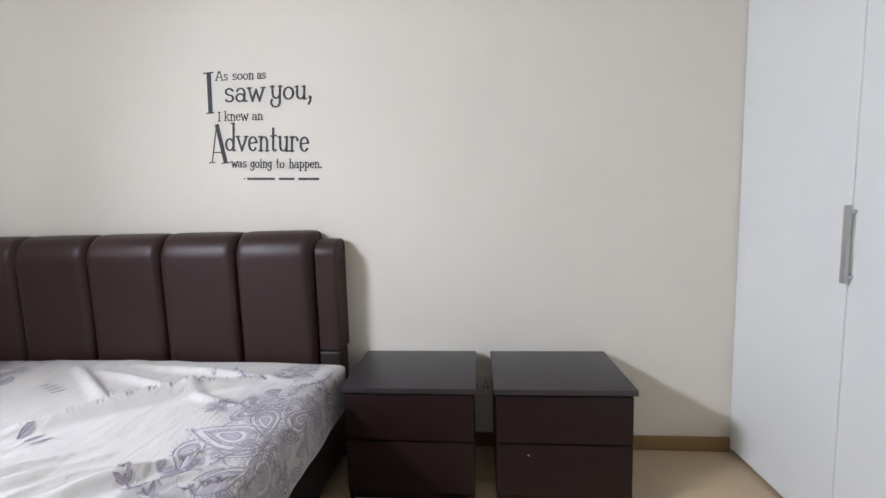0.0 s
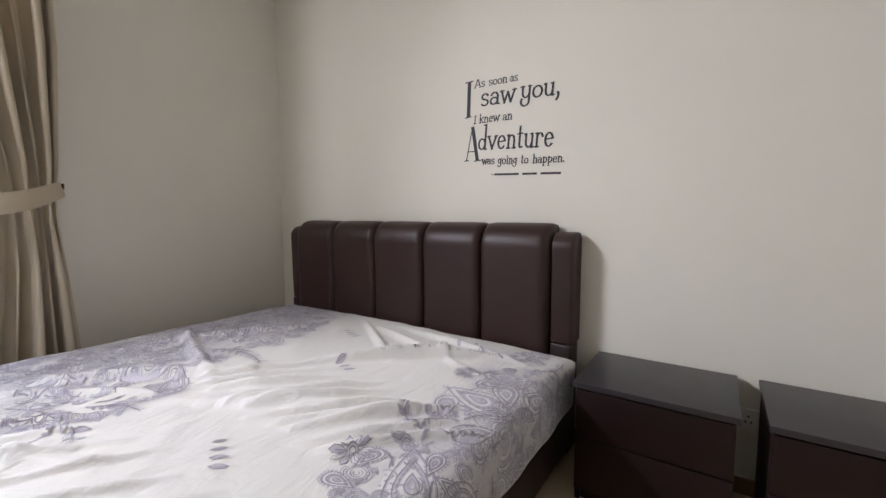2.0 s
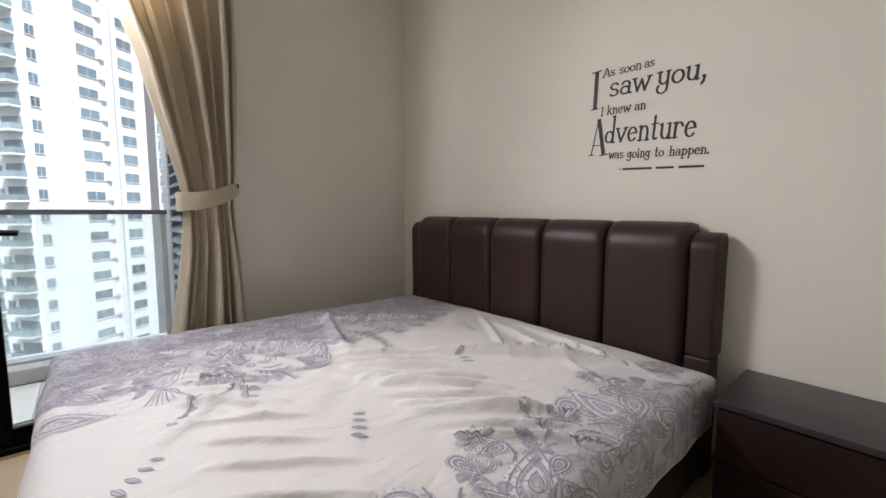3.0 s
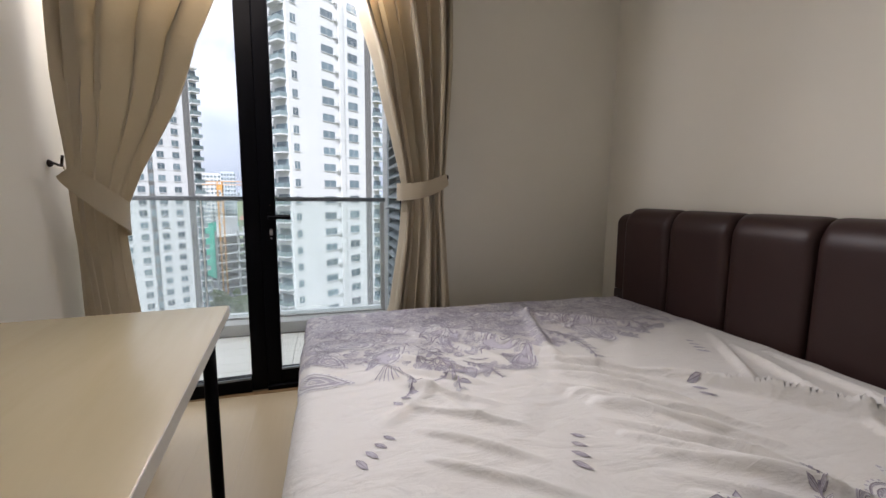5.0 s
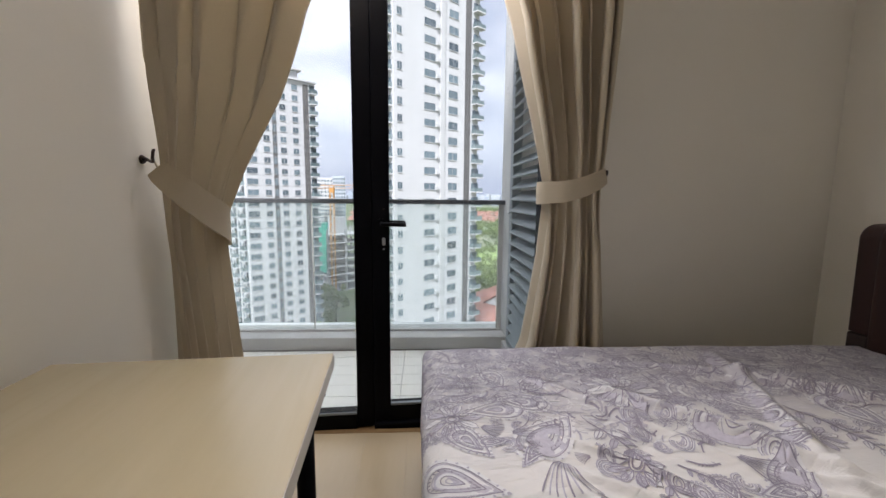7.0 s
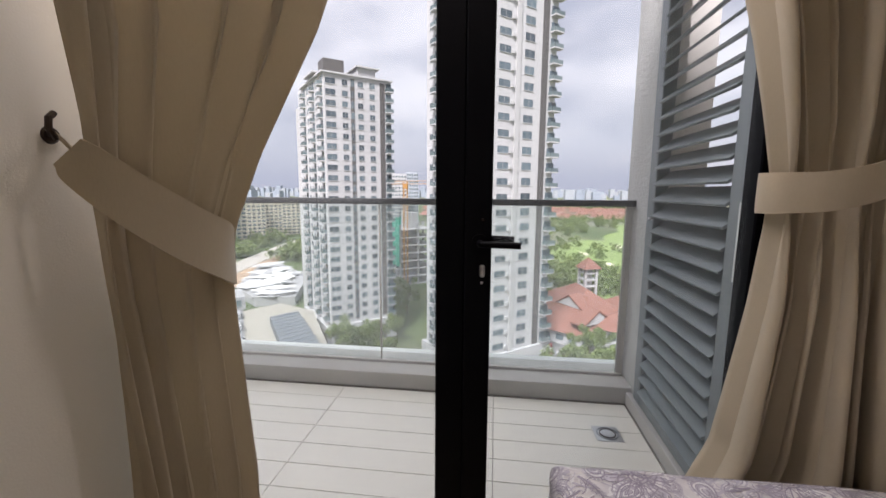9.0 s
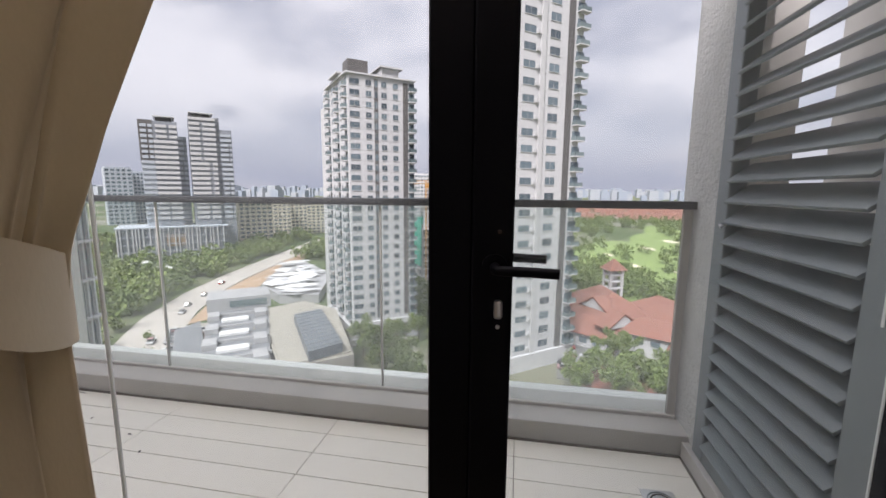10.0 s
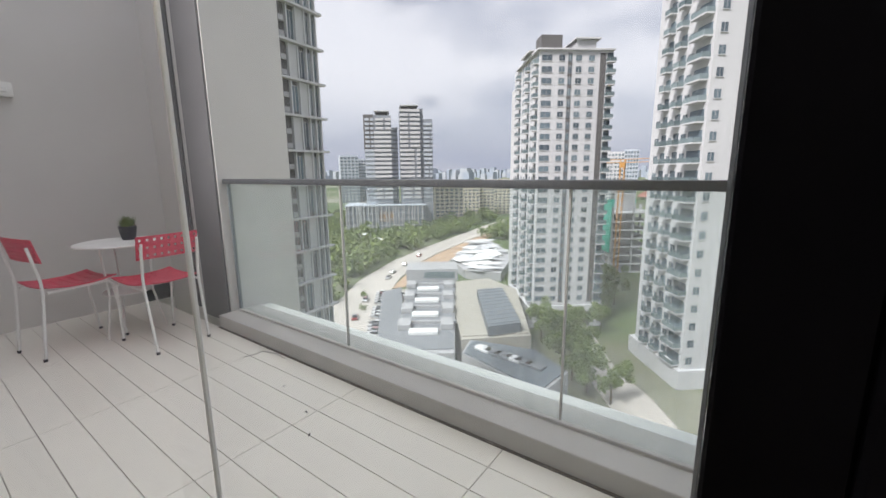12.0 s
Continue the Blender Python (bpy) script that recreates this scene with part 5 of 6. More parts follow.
def balcony_mesh(name, w, d, h=1.0):
    """A balcony: slab, glass front and sides, flat dark pane for the shaded recess behind."""
    bm = bmesh.new()
    bx(bm, -w / 2, w / 2, -d, 0.05, -0.15, 0.12)
    n0 = len(bm.faces)
    bx(bm, -w / 2, w / 2, -d, -d + 0.06, 0.12, h)
    bx(bm, -w / 2, -w / 2 + 0.06, -d, 0, 0.12, h)
    bx(bm, w / 2 - 0.06, w / 2, -d, 0, 0.12, h)
    n1 = len(bm.faces)
    bx(bm, -w / 2 + 0.2, w / 2 - 0.2, -0.03, 0.08, 0.12, 2.3)
    bm.faces.ensure_lookup_table()
    for f in bm.faces[n0:n1]:
        f.material_index = 1
    for f in bm.faces[n1:]:
        f.material_index = 2
    me = mesh_of(name, bm, M_FACADE)
    me.materials.append(M_PANE_TEAL)
    me.materials.append(M_PANE)
    return me


ON_FRONT = lambda s, z: Matrix.Translation((s, 0, z))
ON_SIDE = lambda s, z: Matrix.Translation((0, s, z)) @ pose(0, 0, 0, 0, 0, -90)


def tower(name, label, P, rz, Lu, Lv, top, floors, h, first, front, side):
    """A tower with a corner at P. front, side: (what, mesh, place along the face, every n floors)."""
    t = thing(name, label, "apartment tower", (*P, G), rz)
    part("wall", box(0, Lu, 0, Lv, 0, top - G), M_FACADE, t, "white painted tower wall")
    for place, cols in ((ON_FRONT, front), (ON_SIDE, side)):
        for what, me, s, lift in cols:
            for f in range(floors):
                z = first + f * h + lift
                if z < top - G - 1.5:
                    piece(what, me, t, place(s, z))
    return t


RZ = math.degrees(math.atan2(0.771, -0.636))
w_wide, w_mid, w_small, w_slot = window_mesh("window", 2.6, 1.35), window_mesh("window", 1.5, 1.35), window_mesh("window", 1.1, 1.2), window_mesh("window", 0.9, 1.7, False)
bal_s, bal_m = balcony_mesh("balcony", 2.0, 1.3), balcony_mesh("balcony", 3.0, 1.5)

ta = tower("apartment_tower", "tall white apartment tower with rows of dark windows", (-102, -46), RZ, 18.6, 27, 31.0, 25, 2.72, 7.6,
           [("window", w_wide, 1.7, 0), ("window", w_mid, 5.5, 0), ("window", w_slot, 7.6, -0.2), ("window", w_mid, 9.8, 0), ("window", w_mid, 13.1, 0), ("balcony", bal_s, 17.9, -0.4)],
           [("balcony", bal_s, 2.2, -0.4), ("window", w_small, 4.6, 0), ("window", w_mid, 7.0, 0), ("balcony", bal_s, 10.0, -0.4), ("window", w_small, 13.0, 0), ("window", w_mid, 16.0, 0), ("balcony", bal_s, 19.6, -0.4), ("window", w_mid, 22.6, 0), ("window", w_small, 25.2, 0)])
# thin dark boxes on the face, coloured as the shade of recesses
part("dark_strip", box(15.3, 16.8, -0.06, 0.1, 7, 72), M_SHADE, ta, "flat dark strip painting a shaded recess")
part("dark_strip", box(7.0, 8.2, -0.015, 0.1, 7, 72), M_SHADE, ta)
part("crown", box(0.2, 5.5, 0.2, 5.0, 73, 76.2), M_SHADE, ta, "dark roof crown")
part("crown", box(9.5, 14.5, 1, 8, 73, 75.4), M_FACADE, ta)
part("roof_slab", box(9.0, 15.5, 0.2, 9, 75.4, 75.8), M_FACADE, ta)
part("roof_slab", box(-0.8, 19, -0.6, 22.4, 72.6, 73.0), M_FACADE, ta)
part("roof_trellis", box(-1.5, 0.0, 5, 14, 73.6, 74.0), M_FACADE, ta)
part("rear_wing", box(0.8, 14, 27, 34, 0, 69), M_FACADE_SIDE, ta, "lower pale rear wing")
part("podium", box(-1.5, 19.5, -0.8, 23, 0, 6.2), M_FACADE, ta, "white podium at the tower's foot")
part("lobby", box(7, 16, -0.95, 0.0, 0.3, 4.6), M_SHADE, ta)

tb = tower("apartment_tower", "very tall white apartment tower with stacked glass balconies", (-88, -8.5), RZ, 26, 17, 64.0, 29, 3.6, 5.0,
           [("window", window_mesh("window", 1.3, 1.5), 1.5, 0), ("window", window_mesh("window", 3.3, 1.5, ac=True), 10.0, 0),
            ("window", window_mesh("window", 3.0, 1.7), 17.3, 0), ("balcony", bal_m, 25.2, -0.4)],
           [("balcony", balcony_mesh("balcony", 4.2, 1.6), 2.7, -0.4), ("window", w_mid, 6.0, 0.2), ("balcony", bal_s, 8.3, -0.4), ("window", w_small, 10.3, 0), ("balcony", bal_s, 12.4, -0.4), ("window", w_mid, 14.8, 0)])
# again a recess painted as a flat dark box, without depth
part("dark_strip", box(21.2, 23.2, -0.06, 0.1, 4, 105), M_SHADE, tb, "flat dark strip painting a shaded recess")
part("podium", box(-1.0, 27, -0.8, 18, 0, 4.0), M_FACADE, tb, "white podium at the tower's foot")
part("bay", box(13.0, 14.2, -0.5, 0.1, 4, 105.5), M_FACADE_SIDE, tb, "pale vertical bay")

# wing of the neighbouring block, close by
wing = thing("apartment_block", "grey apartment block with white ledges and tall dark windows", "apartment block", (-22.5, -37.2, G), 187.1)
part("side_wall", box(-9, -0.1, 0.3, 9, 0, 110), M_FACADE_SIDE, wing, "plain pale grey side wall")
# one dark colour holds the glass and the shade between the fins
part("facade", box(-0.1, 4.84, 0.0, 9.0, 0, 110), M_SHADE, wing, "dark facade between the fins, for glass and recess shade")
tall = window_mesh("window", 0.72, 2.3, False)
for s in (0.0, 1.3, 2.35, 3.4, 4.15, 4.8):
    part("fin", box(s - 0.07, s + 0.07, -0.3, 0.0, 0, 110), M_FACADE, wing, "white vertical fin")
ledge_me = mesh_of("ledge", box(-0.1, 5.4, -0.6, 0.0, -0.1, 0.1), M_FACADE)
panel_me = mesh_of("panel", box(0, 0.9, -0.14, 0.0, 0, 2.95), M_FACADE_SIDE)
unit_me = mesh_of("air_unit", box(0.05, 0.65, -0.36, -0.02, 0, 0.48, 0.03), M_FACADE_GREY)
for fl in range(22):
    z = 16 + fl * 3.25
    piece("ledge", ledge_me, wing, Matrix.Translation((0, 0, z)))
    piece("panel", panel_me, wing, Matrix.Translation((1.4 if fl % 2 else 2.42, 0, z + 0.15)))
    for s in ((2.85, 3.9, 4.45) if fl % 2 else (1.85, 3.8, 4.4)):
        piece("window", tall, wing, Matrix.Translation((s, -0.02, z + 0.4)))
    for dz in (0.2, 1.5):
        piece("air_unit", unit_me, wing, Matrix.Translation((0.25, 0, z + dz)))

# twin towers farther off
M_GLASSWALL = facade_paint("dark_blue_grey_cladding", (0.23, 0.25, 0.28), 0.1)


def banded(label, cx, cy, top, rz, wings, seed):
    """A tower of several wings side by side. wings: across from, to, set back, height below the top, banded or plain."""
    b = thing("apartment_tower", label, "apartment tower", (cx, cy, G), rz, "twin towers")
    rnd = random.Random(seed)
    for y0, y1, back_, drop, look_ in wings:
        hgt = top - G - drop
        part("wing", box(-10, 10 - back_, y0, y1, 0, hgt), M_GLASSWALL if look_ != "pale" else M_FACADE_BLUE, b, "dark glass and cladding wing" if look_ != "pale" else "pale grey wing")
        if look_ == "pale":
            part("dark_panel", box(9.9 - back_, 10.3 - back_, y0 - 0.3, y1 + 0.2, hgt * 0.7, hgt + 1.0), M_SHADE, b, "dark upper cladding")
        span = y1 - y0
        kinds_ = []
        for breaks in (((0.0, 1.0),), ((0.0, 0.42), (0.5, 1.0)), ((0.0, 0.7), (0.8, 1.0)), ((0.1, 0.58), (0.66, 1.0))):
            bm_ = bmesh.new()
            for a, c in breaks:
                bx(bm_, 9.0 - back_, 10.7 - back_, y0 + a * span, y0 + c * span - 0.3, 0, 0.25)
                bx(bm_, 10.4 - back_, 10.7 - back_, y0 + a * span, y0 + c * span - 0.3, 0.25, 1.7)
            kinds_.append(mesh_of("floor_band", bm_, M_FACADE_SIDE if look_ == "white" else M_FACADE_BLUE))
        z, n, kind_ = 24.0, 0, 0
        while z < hgt - 1.5 and look_ != "strip":
            if n % 4 == 0:
                kind_ = rnd.randrange(4)
            piece("floor_band", kinds_[kind_], b, Matrix.Translation((0, 0, z)))
            z, n = z + 3.1, n + 1
        if look_ == "white":
            part("penthouse", box(-6, 7 - back_, y0 + 1.5, y1 - 2.5, hgt, hgt + 2.6), M_SHADE, b, "dark recessed penthouse")
            part("roof_slab", box(-8, 10.5 - back_, y0 + 0.4, y1 - 1.2, hgt + 2.6, hgt + 3.2), M_FACADE, b)
    return b


TW = 43
for az, top, wings, seed in ((134.1, 42.5, ((-12, -5, 1.0, 1.5, "pale"), (-5, 7.5, 0.0, 1.0, "white"), (7.5, 12, 5.0, 9.0, "blue")), 4),
                             (129.5, 45.5, ((-12, 3, 0.0, 0.0, "white"), (3, 5.2, 1.5, -1.0, "strip"), (5.2, 12, 1.0, 6.5, "blue")), 9)):
    cx, cy = 0.6 - 318 * math.sin(radians(az)), -2.3 + 318 * math.cos(radians(az))
    banded("grey and white banded residential tower with dark wings", cx, cy, top, TW, wings, seed)
podium = thing("podium_building", "grey podium with white vertical fins under the twin towers", "podium", (-226, -220, G), TW)
part("body", box(-14, 14, -28, 29, 0, 19), M_GLASSWALL, podium)
part("roof_slab", box(-15, 15, -29, 30, 19, 19.8), M_FACADE_BLUE, podium)
part("entrance", box(14.0, 14.6, -4, 6, 8, 15), M_EARTH, podium, "brown panelled entrance")
fin_me = mesh_of("fin", box(14.0, 15.4, -0.28, 0.28, 0, 19), M_FACADE)
deck_me = mesh_of("deck", box(14.0, 14.9, -28, 29, -0.3, 0.3), M_FACADE_BLUE)
rnd = random.Random(6)
y = -28.0
while y < 29:
    piece("fin", fin_me, podium, Matrix.Translation((0, y, 0)))
    y += rnd.choice((1.5, 2.0, 2.6, 3.4))
for z in (5, 9.5, 14):
    piece("deck", deck_me, podium, Matrix.Translation((0, 0, z)))


def slab_block(name, label, az, dist, w, d, z1, rz, wall, cols, rows, group=""):
    """A plain block with a grid of windows on the sides that face the balcony."""
    cx, cy = 0.6 - dist * math.sin(radians(az)), -2.3 + dist * math.cos(radians(az))
    b = thing(name, label, "apartment block", (cx, cy, G), rz, group)
    hgt = z1 - G
    part("wall", box(-w / 2, w / 2, -d / 2, d / 2, 0, hgt), wall, b)
    part("roof", box(-w / 2 + 1, w / 2 - 1, -d / 2 + 1, d / 2 - 1, hgt, hgt + 1.6), wall, b)
    me = mesh_of("window", box(-w / cols * 0.3, w / cols * 0.3, -0.15, 0.1, 0, hgt / rows * 0.5), M_PANE)
    for i in range(cols):
        for j in range(rows):
            piece("window", me, b, Matrix.Translation((-w / 2 + w * (i + 0.5) / cols, -d / 2, hgt * (j + 0.3) / rows)))
    return b


for i, (az, dist, w, z1) in enumerate(((125.2, 345, 24, -9), (122.6, 380, 22, -8), (120.5, 400, 22, -8.5), (118.4, 430, 26, -8.5), (116.3, 450, 22, -9))):
    slab_block("apartment_block", "cream apartment block of many storeys", az, dist, w, 14, z1, az + 12, M_FACADE_CREAM, 6, 11, "cream apartment blocks")
# haze on these far towers is put into the wall colours
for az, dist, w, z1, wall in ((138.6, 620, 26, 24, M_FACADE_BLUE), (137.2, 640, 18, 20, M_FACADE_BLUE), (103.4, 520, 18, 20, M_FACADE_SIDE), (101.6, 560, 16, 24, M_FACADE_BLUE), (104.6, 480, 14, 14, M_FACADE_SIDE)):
    slab_block("apartment_tower", "far apartment tower with haze in its wall colour", az, dist, w, 16, z1, az + 8, wall, 5, 14)

# building site with green netting and a crane
site = thing("building_site", "concrete frame under construction wrapped in green netting", "building site", (-190, -42.5, G), RZ - 90)
for fl in range(8):
    part("slab", box(-9, 9, -10, 10, fl * 3.6, fl * 3.6 + 0.5), M_FACADE_GREY, site)
col_me = mesh_of("column", box(-0.4, 0.4, -0.4, 0.4, 0, 28), M_FACADE_GREY)
for x in (-8, -3, 3, 8):
    for y in (-9, 0, 9):
        piece("column", col_me, site, Matrix.Translation((x, y, 0)))
part("netting", box(-9.6, -9.4, -10.2, 10.2, 13, 30), M_NET, site, "green safety netting")
part("netting", box(-9.4, 9.4, -10.3, -10.1, 9, 30), M_NET, site, "green safety netting")
part("core", box(-3, 3, -3, 3, 0, 33), M_FACADE_GREY, site)
crane = thing("tower_crane", "orange tower crane standing over the building site", "crane", (-172, -40.5, G))
bm = bmesh.new()
for sx in (-0.8, 0.8):
    for sy in (-0.8, 0.8):
        rod(bm, (sx, sy, 0), (sx, sy, 47), 0.14, n=6)
for i in range(23):
    s = 1 if i % 2 else -1
    rod(bm, (-0.8 * s, -0.8, i * 2), (0.8 * s, -0.8, i * 2 + 2), 0.09, n=5)
    rod(bm, (0.8, -0.8 * s, i * 2), (0.8, 0.8 * s, i * 2 + 2), 0.09, n=5)
part("mast", bm, M_CRANE, crane, smooth=0)
bm = bmesh.new()
for y in (-0.6, 0.6):
    rod(bm, (-6, y - 8, 46), (9, y + 20, 46), 0.13, n=6)
rod(bm, (-6, -8, 47.2), (9, 20, 47.2), 0.13, n=6)
part("jib", bm, M_CRANE, crane, smooth=0)
part("cab", box(-1, 1, -1, 1, 44, 46), M_CRANE, crane)


# ---- low buildings ----
def quad_block(name, label, pts, z1, wall, roof, category="building", parapet=0.6):
    b = thing(name, label, category, (0, 0, 0))
    part("wall", prism(bmesh.new(), pts, G, z1), wall, b)
    cx, cy = sum(p[0] for p in pts) / len(pts), sum(p[1] for p in pts) / len(pts)
    part("roof", prism(bmesh.new(), [(cx + (x - cx) * 0.95, cy + (y - cy) * 0.95) for x, y in pts], z1, z1 + 0.25), roof, b)
    return b


def edge_point(pts, u, v):
    """A point of the four-sided plan, u along the first side, v away from it."""
    a, b, c, d = (Vector((*p, 0)) for p in pts)
    return a.lerp(d, u).lerp(b.lerp(c, u), v)


MALL = [(-52, -52), (-105, -93), (-114, -80), (-59, -43)]
mall = quad_block("mall", "long flat grey shopping building with white roof lights", MALL, -32.5, M_FACADE_GREY, M_ROOFGREY)
ang = math.degrees(math.atan2(-93 + 52, -105 + 52))
for v in (0.14, 0.30, 0.46, 0.62):
    p = edge_point(MALL, 0.45, v)
    rl = part("roof_light", box(-1.1, 1.1, -3.1, 3.1, 0, 0.9, 0.15, 1), M_ROOFWHITE, mall, "white box roof light")
    rl.matrix_basis = pose(p.x, p.y, -32.3, 0, 0, ang)
    for s in (0.86, 0.1):
        q = edge_point(MALL, s, v + 0.06)
        ac = part("roof_plant", box(-2.2, 2.2, -1.4, 1.4, 0, 1.3, 0.1, 1), M_FACADE_GREY, mall)
        ac.matrix_basis = pose(q.x, q.y, -32.3, 0, 0, ang)
    q = edge_point(MALL, 0.5, v + 0.09)
    rb = part("roof_rib", box(-0.3, 0.3, -6.6, 6.6, 0, 0.6), M_FACADE_GREY, mall)
    rb.matrix_basis = pose(q.x, q.y, -32.3, 0, 0, ang)
head = part("roof_house", box(-5.5, 5.5, -8.0, 8.0, 0, 3.6), M_FACADE_GREY, mall, "upper storey with blue glazing")
p = edge_point(MALL, 0.5, 0.86)
head.matrix_basis = pose(p.x, p.y, -32.3, 0, 0, ang)
part("glazing", box(-5.6, -5.5, -7.0, 2.5, 0.8, 2.8), M_PANE_TEAL, head)
part("glazing", box(5.5, 5.6, -7.0, 2.5, 0.8, 2.8), M_PANE_TEAL, head)
end = part("glazing", prism(bmesh.new(), [(-52.2, -51.4), (-52.4, -51.7), (-58.6, -44.0), (-58.3, -43.7)], -37.5, -33.2), M_PANE_TEAL, mall)
annex = quad_block("mall_annex", "low grey roofed parking annex beside the mall", [(-58, -63), (-91, -93), (-99, -92), (-62, -57)], -37.0, M_FACADE_GREY, M_ROOFGREY)
PLAZA = [(-66, -46), (-101, -74), (-112, -66), (-106, -53), (-76, -35)]
plaza = quad_block("plaza_block", "round-edged beige roof terrace beside the tower", PLAZA, -33, M_BEIGE, M_BEIGE)
barrel = part("pitched_roof", prism(bmesh.new(), [(-70, -42), (-92, -58), (-98, -53.5), (-76, -37.5)], -32.7, -30.6), M_ROOFDARK, plaza, "ribbed grey metal roof")
for i in range(11):
    t = (i + 0.5) / 11
    a, b = Vector((-70, -42, -30.6)).lerp(Vector((-92, -58, -30.6)), t), Vector((-76, -37.5, -30.6)).lerp(Vector((-98, -53.5, -30.6)), t)
    part("roof_rib", rod(bmesh.new(), a, b, 0.16, n=6), M_ROOFGREY, barrel)
low = quad_block("plant_building", "low slate-roofed service building in front of the plaza", [(-60, -42), (-66, -44), (-69, -31), (-64, -23), (-55, -24)], -32.6, M_FACADE_GREY, M_ROOFDARK)
for i in range(6):
    t = i / 6
    pl = part("roof_panel", box(-1.7, 1.7, -1.0, 1.0, 0, 0.5, 0.08, 1), M_ROOFGREY if i % 3 else M_ROOFWHITE, low)
    pl.matrix_basis = pose(-63 + 1.0 * t, -39 + 13 * t, -32.3, 0, 0, 80)
wall_ = structure("garden_wall", prism(bmesh.new(), [(-58, -46), (-59, -45), (-60.5, -30), (-62.5, -15), (-61, -2), (-57, -2), (-57.5, -15), (-55.5, -31)], G, -37.8), M_FACADE, "white curved retaining wall and canopy", "wall")
rnd = random.Random(11)
pav = thing("pavilion", "cluster of white faceted pavilion roofs", "pavilion", (0, 0, 0))
part("wall", prism(bmesh.new(), [(-136, -90), (-150, -107), (-194, -124), (-205, -117), (-176, -88), (-140, -76)], G, -38.5), M_FACADE_GREY, pav)
for i in range(46):
    t, s = rnd.random(), rnd.uniform(0.05, 1.2)
    p = Vector((-146, -101, -38)).lerp(Vector((-196, -120, -38)), t).lerp(Vector((-140, -86, -38)).lerp(Vector((-180, -100, -38)), t), s)
    bm = bmesh.new()
    bmesh.ops.create_cone(bm, cap_ends=True, segments=4, radius1=1.0, radius2=0.55, depth=0.5)
    bmesh.ops.scale(bm, vec=(rnd.uniform(2.5, 4.5), rnd.uniform(5, 9.5), 1), verts=bm.verts)
    rf = part("roof", bm, (M_ROOFWHITE, M_ROOFWHITE, M_FACADE_GREY, M_FACADE)[i % 4], pav, smooth=0)
    rf.matrix_basis = pose(p.x, p.y, -38.0 + 1.6 * rnd.random(), rnd.uniform(-7, 7), rnd.uniform(-7, 7), rnd.choice((18, 24, 30, 100, 112)) + rnd.uniform(-8, 8))
for i, (x, y, w, d) in enumerate(((-152, -160, 20, 9), (-185, -205, 16, 8), (-176, -176, 14, 8))):
    q = thing("shed", "low building with a pale green metal roof among the trees", "building", (x, y, G), 40 + 10 * i)
    part("wall", box(-w / 2, w / 2, -d / 2, d / 2, 0, 3.5), M_FACADE, q)
    bm = bmesh.new()
    prism(bm, [(-w / 2 - 1, -d / 2 - 1), (w / 2 + 1, -d / 2 - 1), (w / 2 + 1, d / 2 + 1), (-w / 2 - 1, d / 2 + 1)], 3.5, 3.8)
    part("roof", bm, M_PANE_TEAL if i < 1 else M_ROOFWHITE, q)


# ---- clubhouse ----
def hip(bm, w, d, z0, z1, over=1.0, ridge=0.45):
    """A hipped roof with a ridge along x."""
    a, b = w / 2 + over, d / 2 + over
    base = [bm.verts.new(v) for v in ((-a, -b, z0), (a, -b, z0), (a, b, z0), (-a, b, z0))]
    top = [bm.verts.new((-a * ridge, 0, z1)), bm.verts.new((a * ridge, 0, z1))]
    bm.faces.new(base[::-1])
    bm.faces.new((base[0], base[1], top[1], top[0])), bm.faces.new((base[2], base[3], top[0], top[1]))
    bm.faces.new((base[1], base[2], top[1])), bm.faces.new((base[3], base[0], top[0]))
    return bm


for x, y, w, d, zw, zr, rz in ((-136, 24, 28, 17, 4.5, 10, 35), (-118, 20, 20, 11, 4, 8, 55), (-150, 30, 22, 13, 4.5, 9, 10), (-112, 36, 20, 10, 6, 9.5, 62),
                               (-128, 46, 22, 11, 5, 9, 40), (-88, 25, 22, 10, 2.6, 5.6, 82), (-99, 44, 18, 9, 5, 8, 62), (-142, 48, 20, 12, 4, 8, 20)):
    c = thing("clubhouse", "white clubhouse wing with a hipped red tile roof", "clubhouse", (x, y, G), rz, "clubhouse wings")
    part("wall", box(-w / 2, w / 2, -d / 2, d / 2, 0, zw), M_FACADE, c)
    part("roof", hip(bmesh.new(), w, d, zw, zr), M_ROOFRED, c, "red clay tile roof", 0)
    wm = mesh_of("window", box(-1.1, 1.1, -0.12, 0.1, 0, 1.6), M_PANE)
    for i in range(int(w / 4)):
        for sgn in (-1, 1):
            piece("window", wm, c, pose(-w / 2 + 2 + 4 * i, sgn * d / 2, zw - 2.6, 0, 0, 0 if sgn < 0 else 180))
for x, y, rz in ((-132, 26, 35), (-116, 24, 125)):
    g = thing("roof_gable", "white trimmed gable on the red clubhouse roof", "gable", (x, y, G + 7.0), rz)
    bm = bmesh.new()
    prism(bm, [(-5, 0), (5, 0), (0, 3.2)], 0, 5)
    bmesh.ops.rotate(bm, verts=bm.verts, matrix=Matrix.Rotation(radians(90), 3, "X"))
    part("gable_wall", bm, M_FACADE, g, smooth=0)
    bm = bmesh.new()
    prism(bm, [(-5.8, -0.2), (-5.8, 0.2), (0, 3.8), (5.8, 0.2), (5.8, -0.2), (0, 3.3)], 0.3, 5.3)
    bmesh.ops.rotate(bm, verts=bm.verts, matrix=Matrix.Rotation(radians(90), 3, "X"))
    part("gable_roof", bm, M_ROOFRED, g, smooth=0)
bell = thing("lookout_tower", "white open lookout tower with a red pyramid roof", "tower", (-157, 33.5, G), 20)
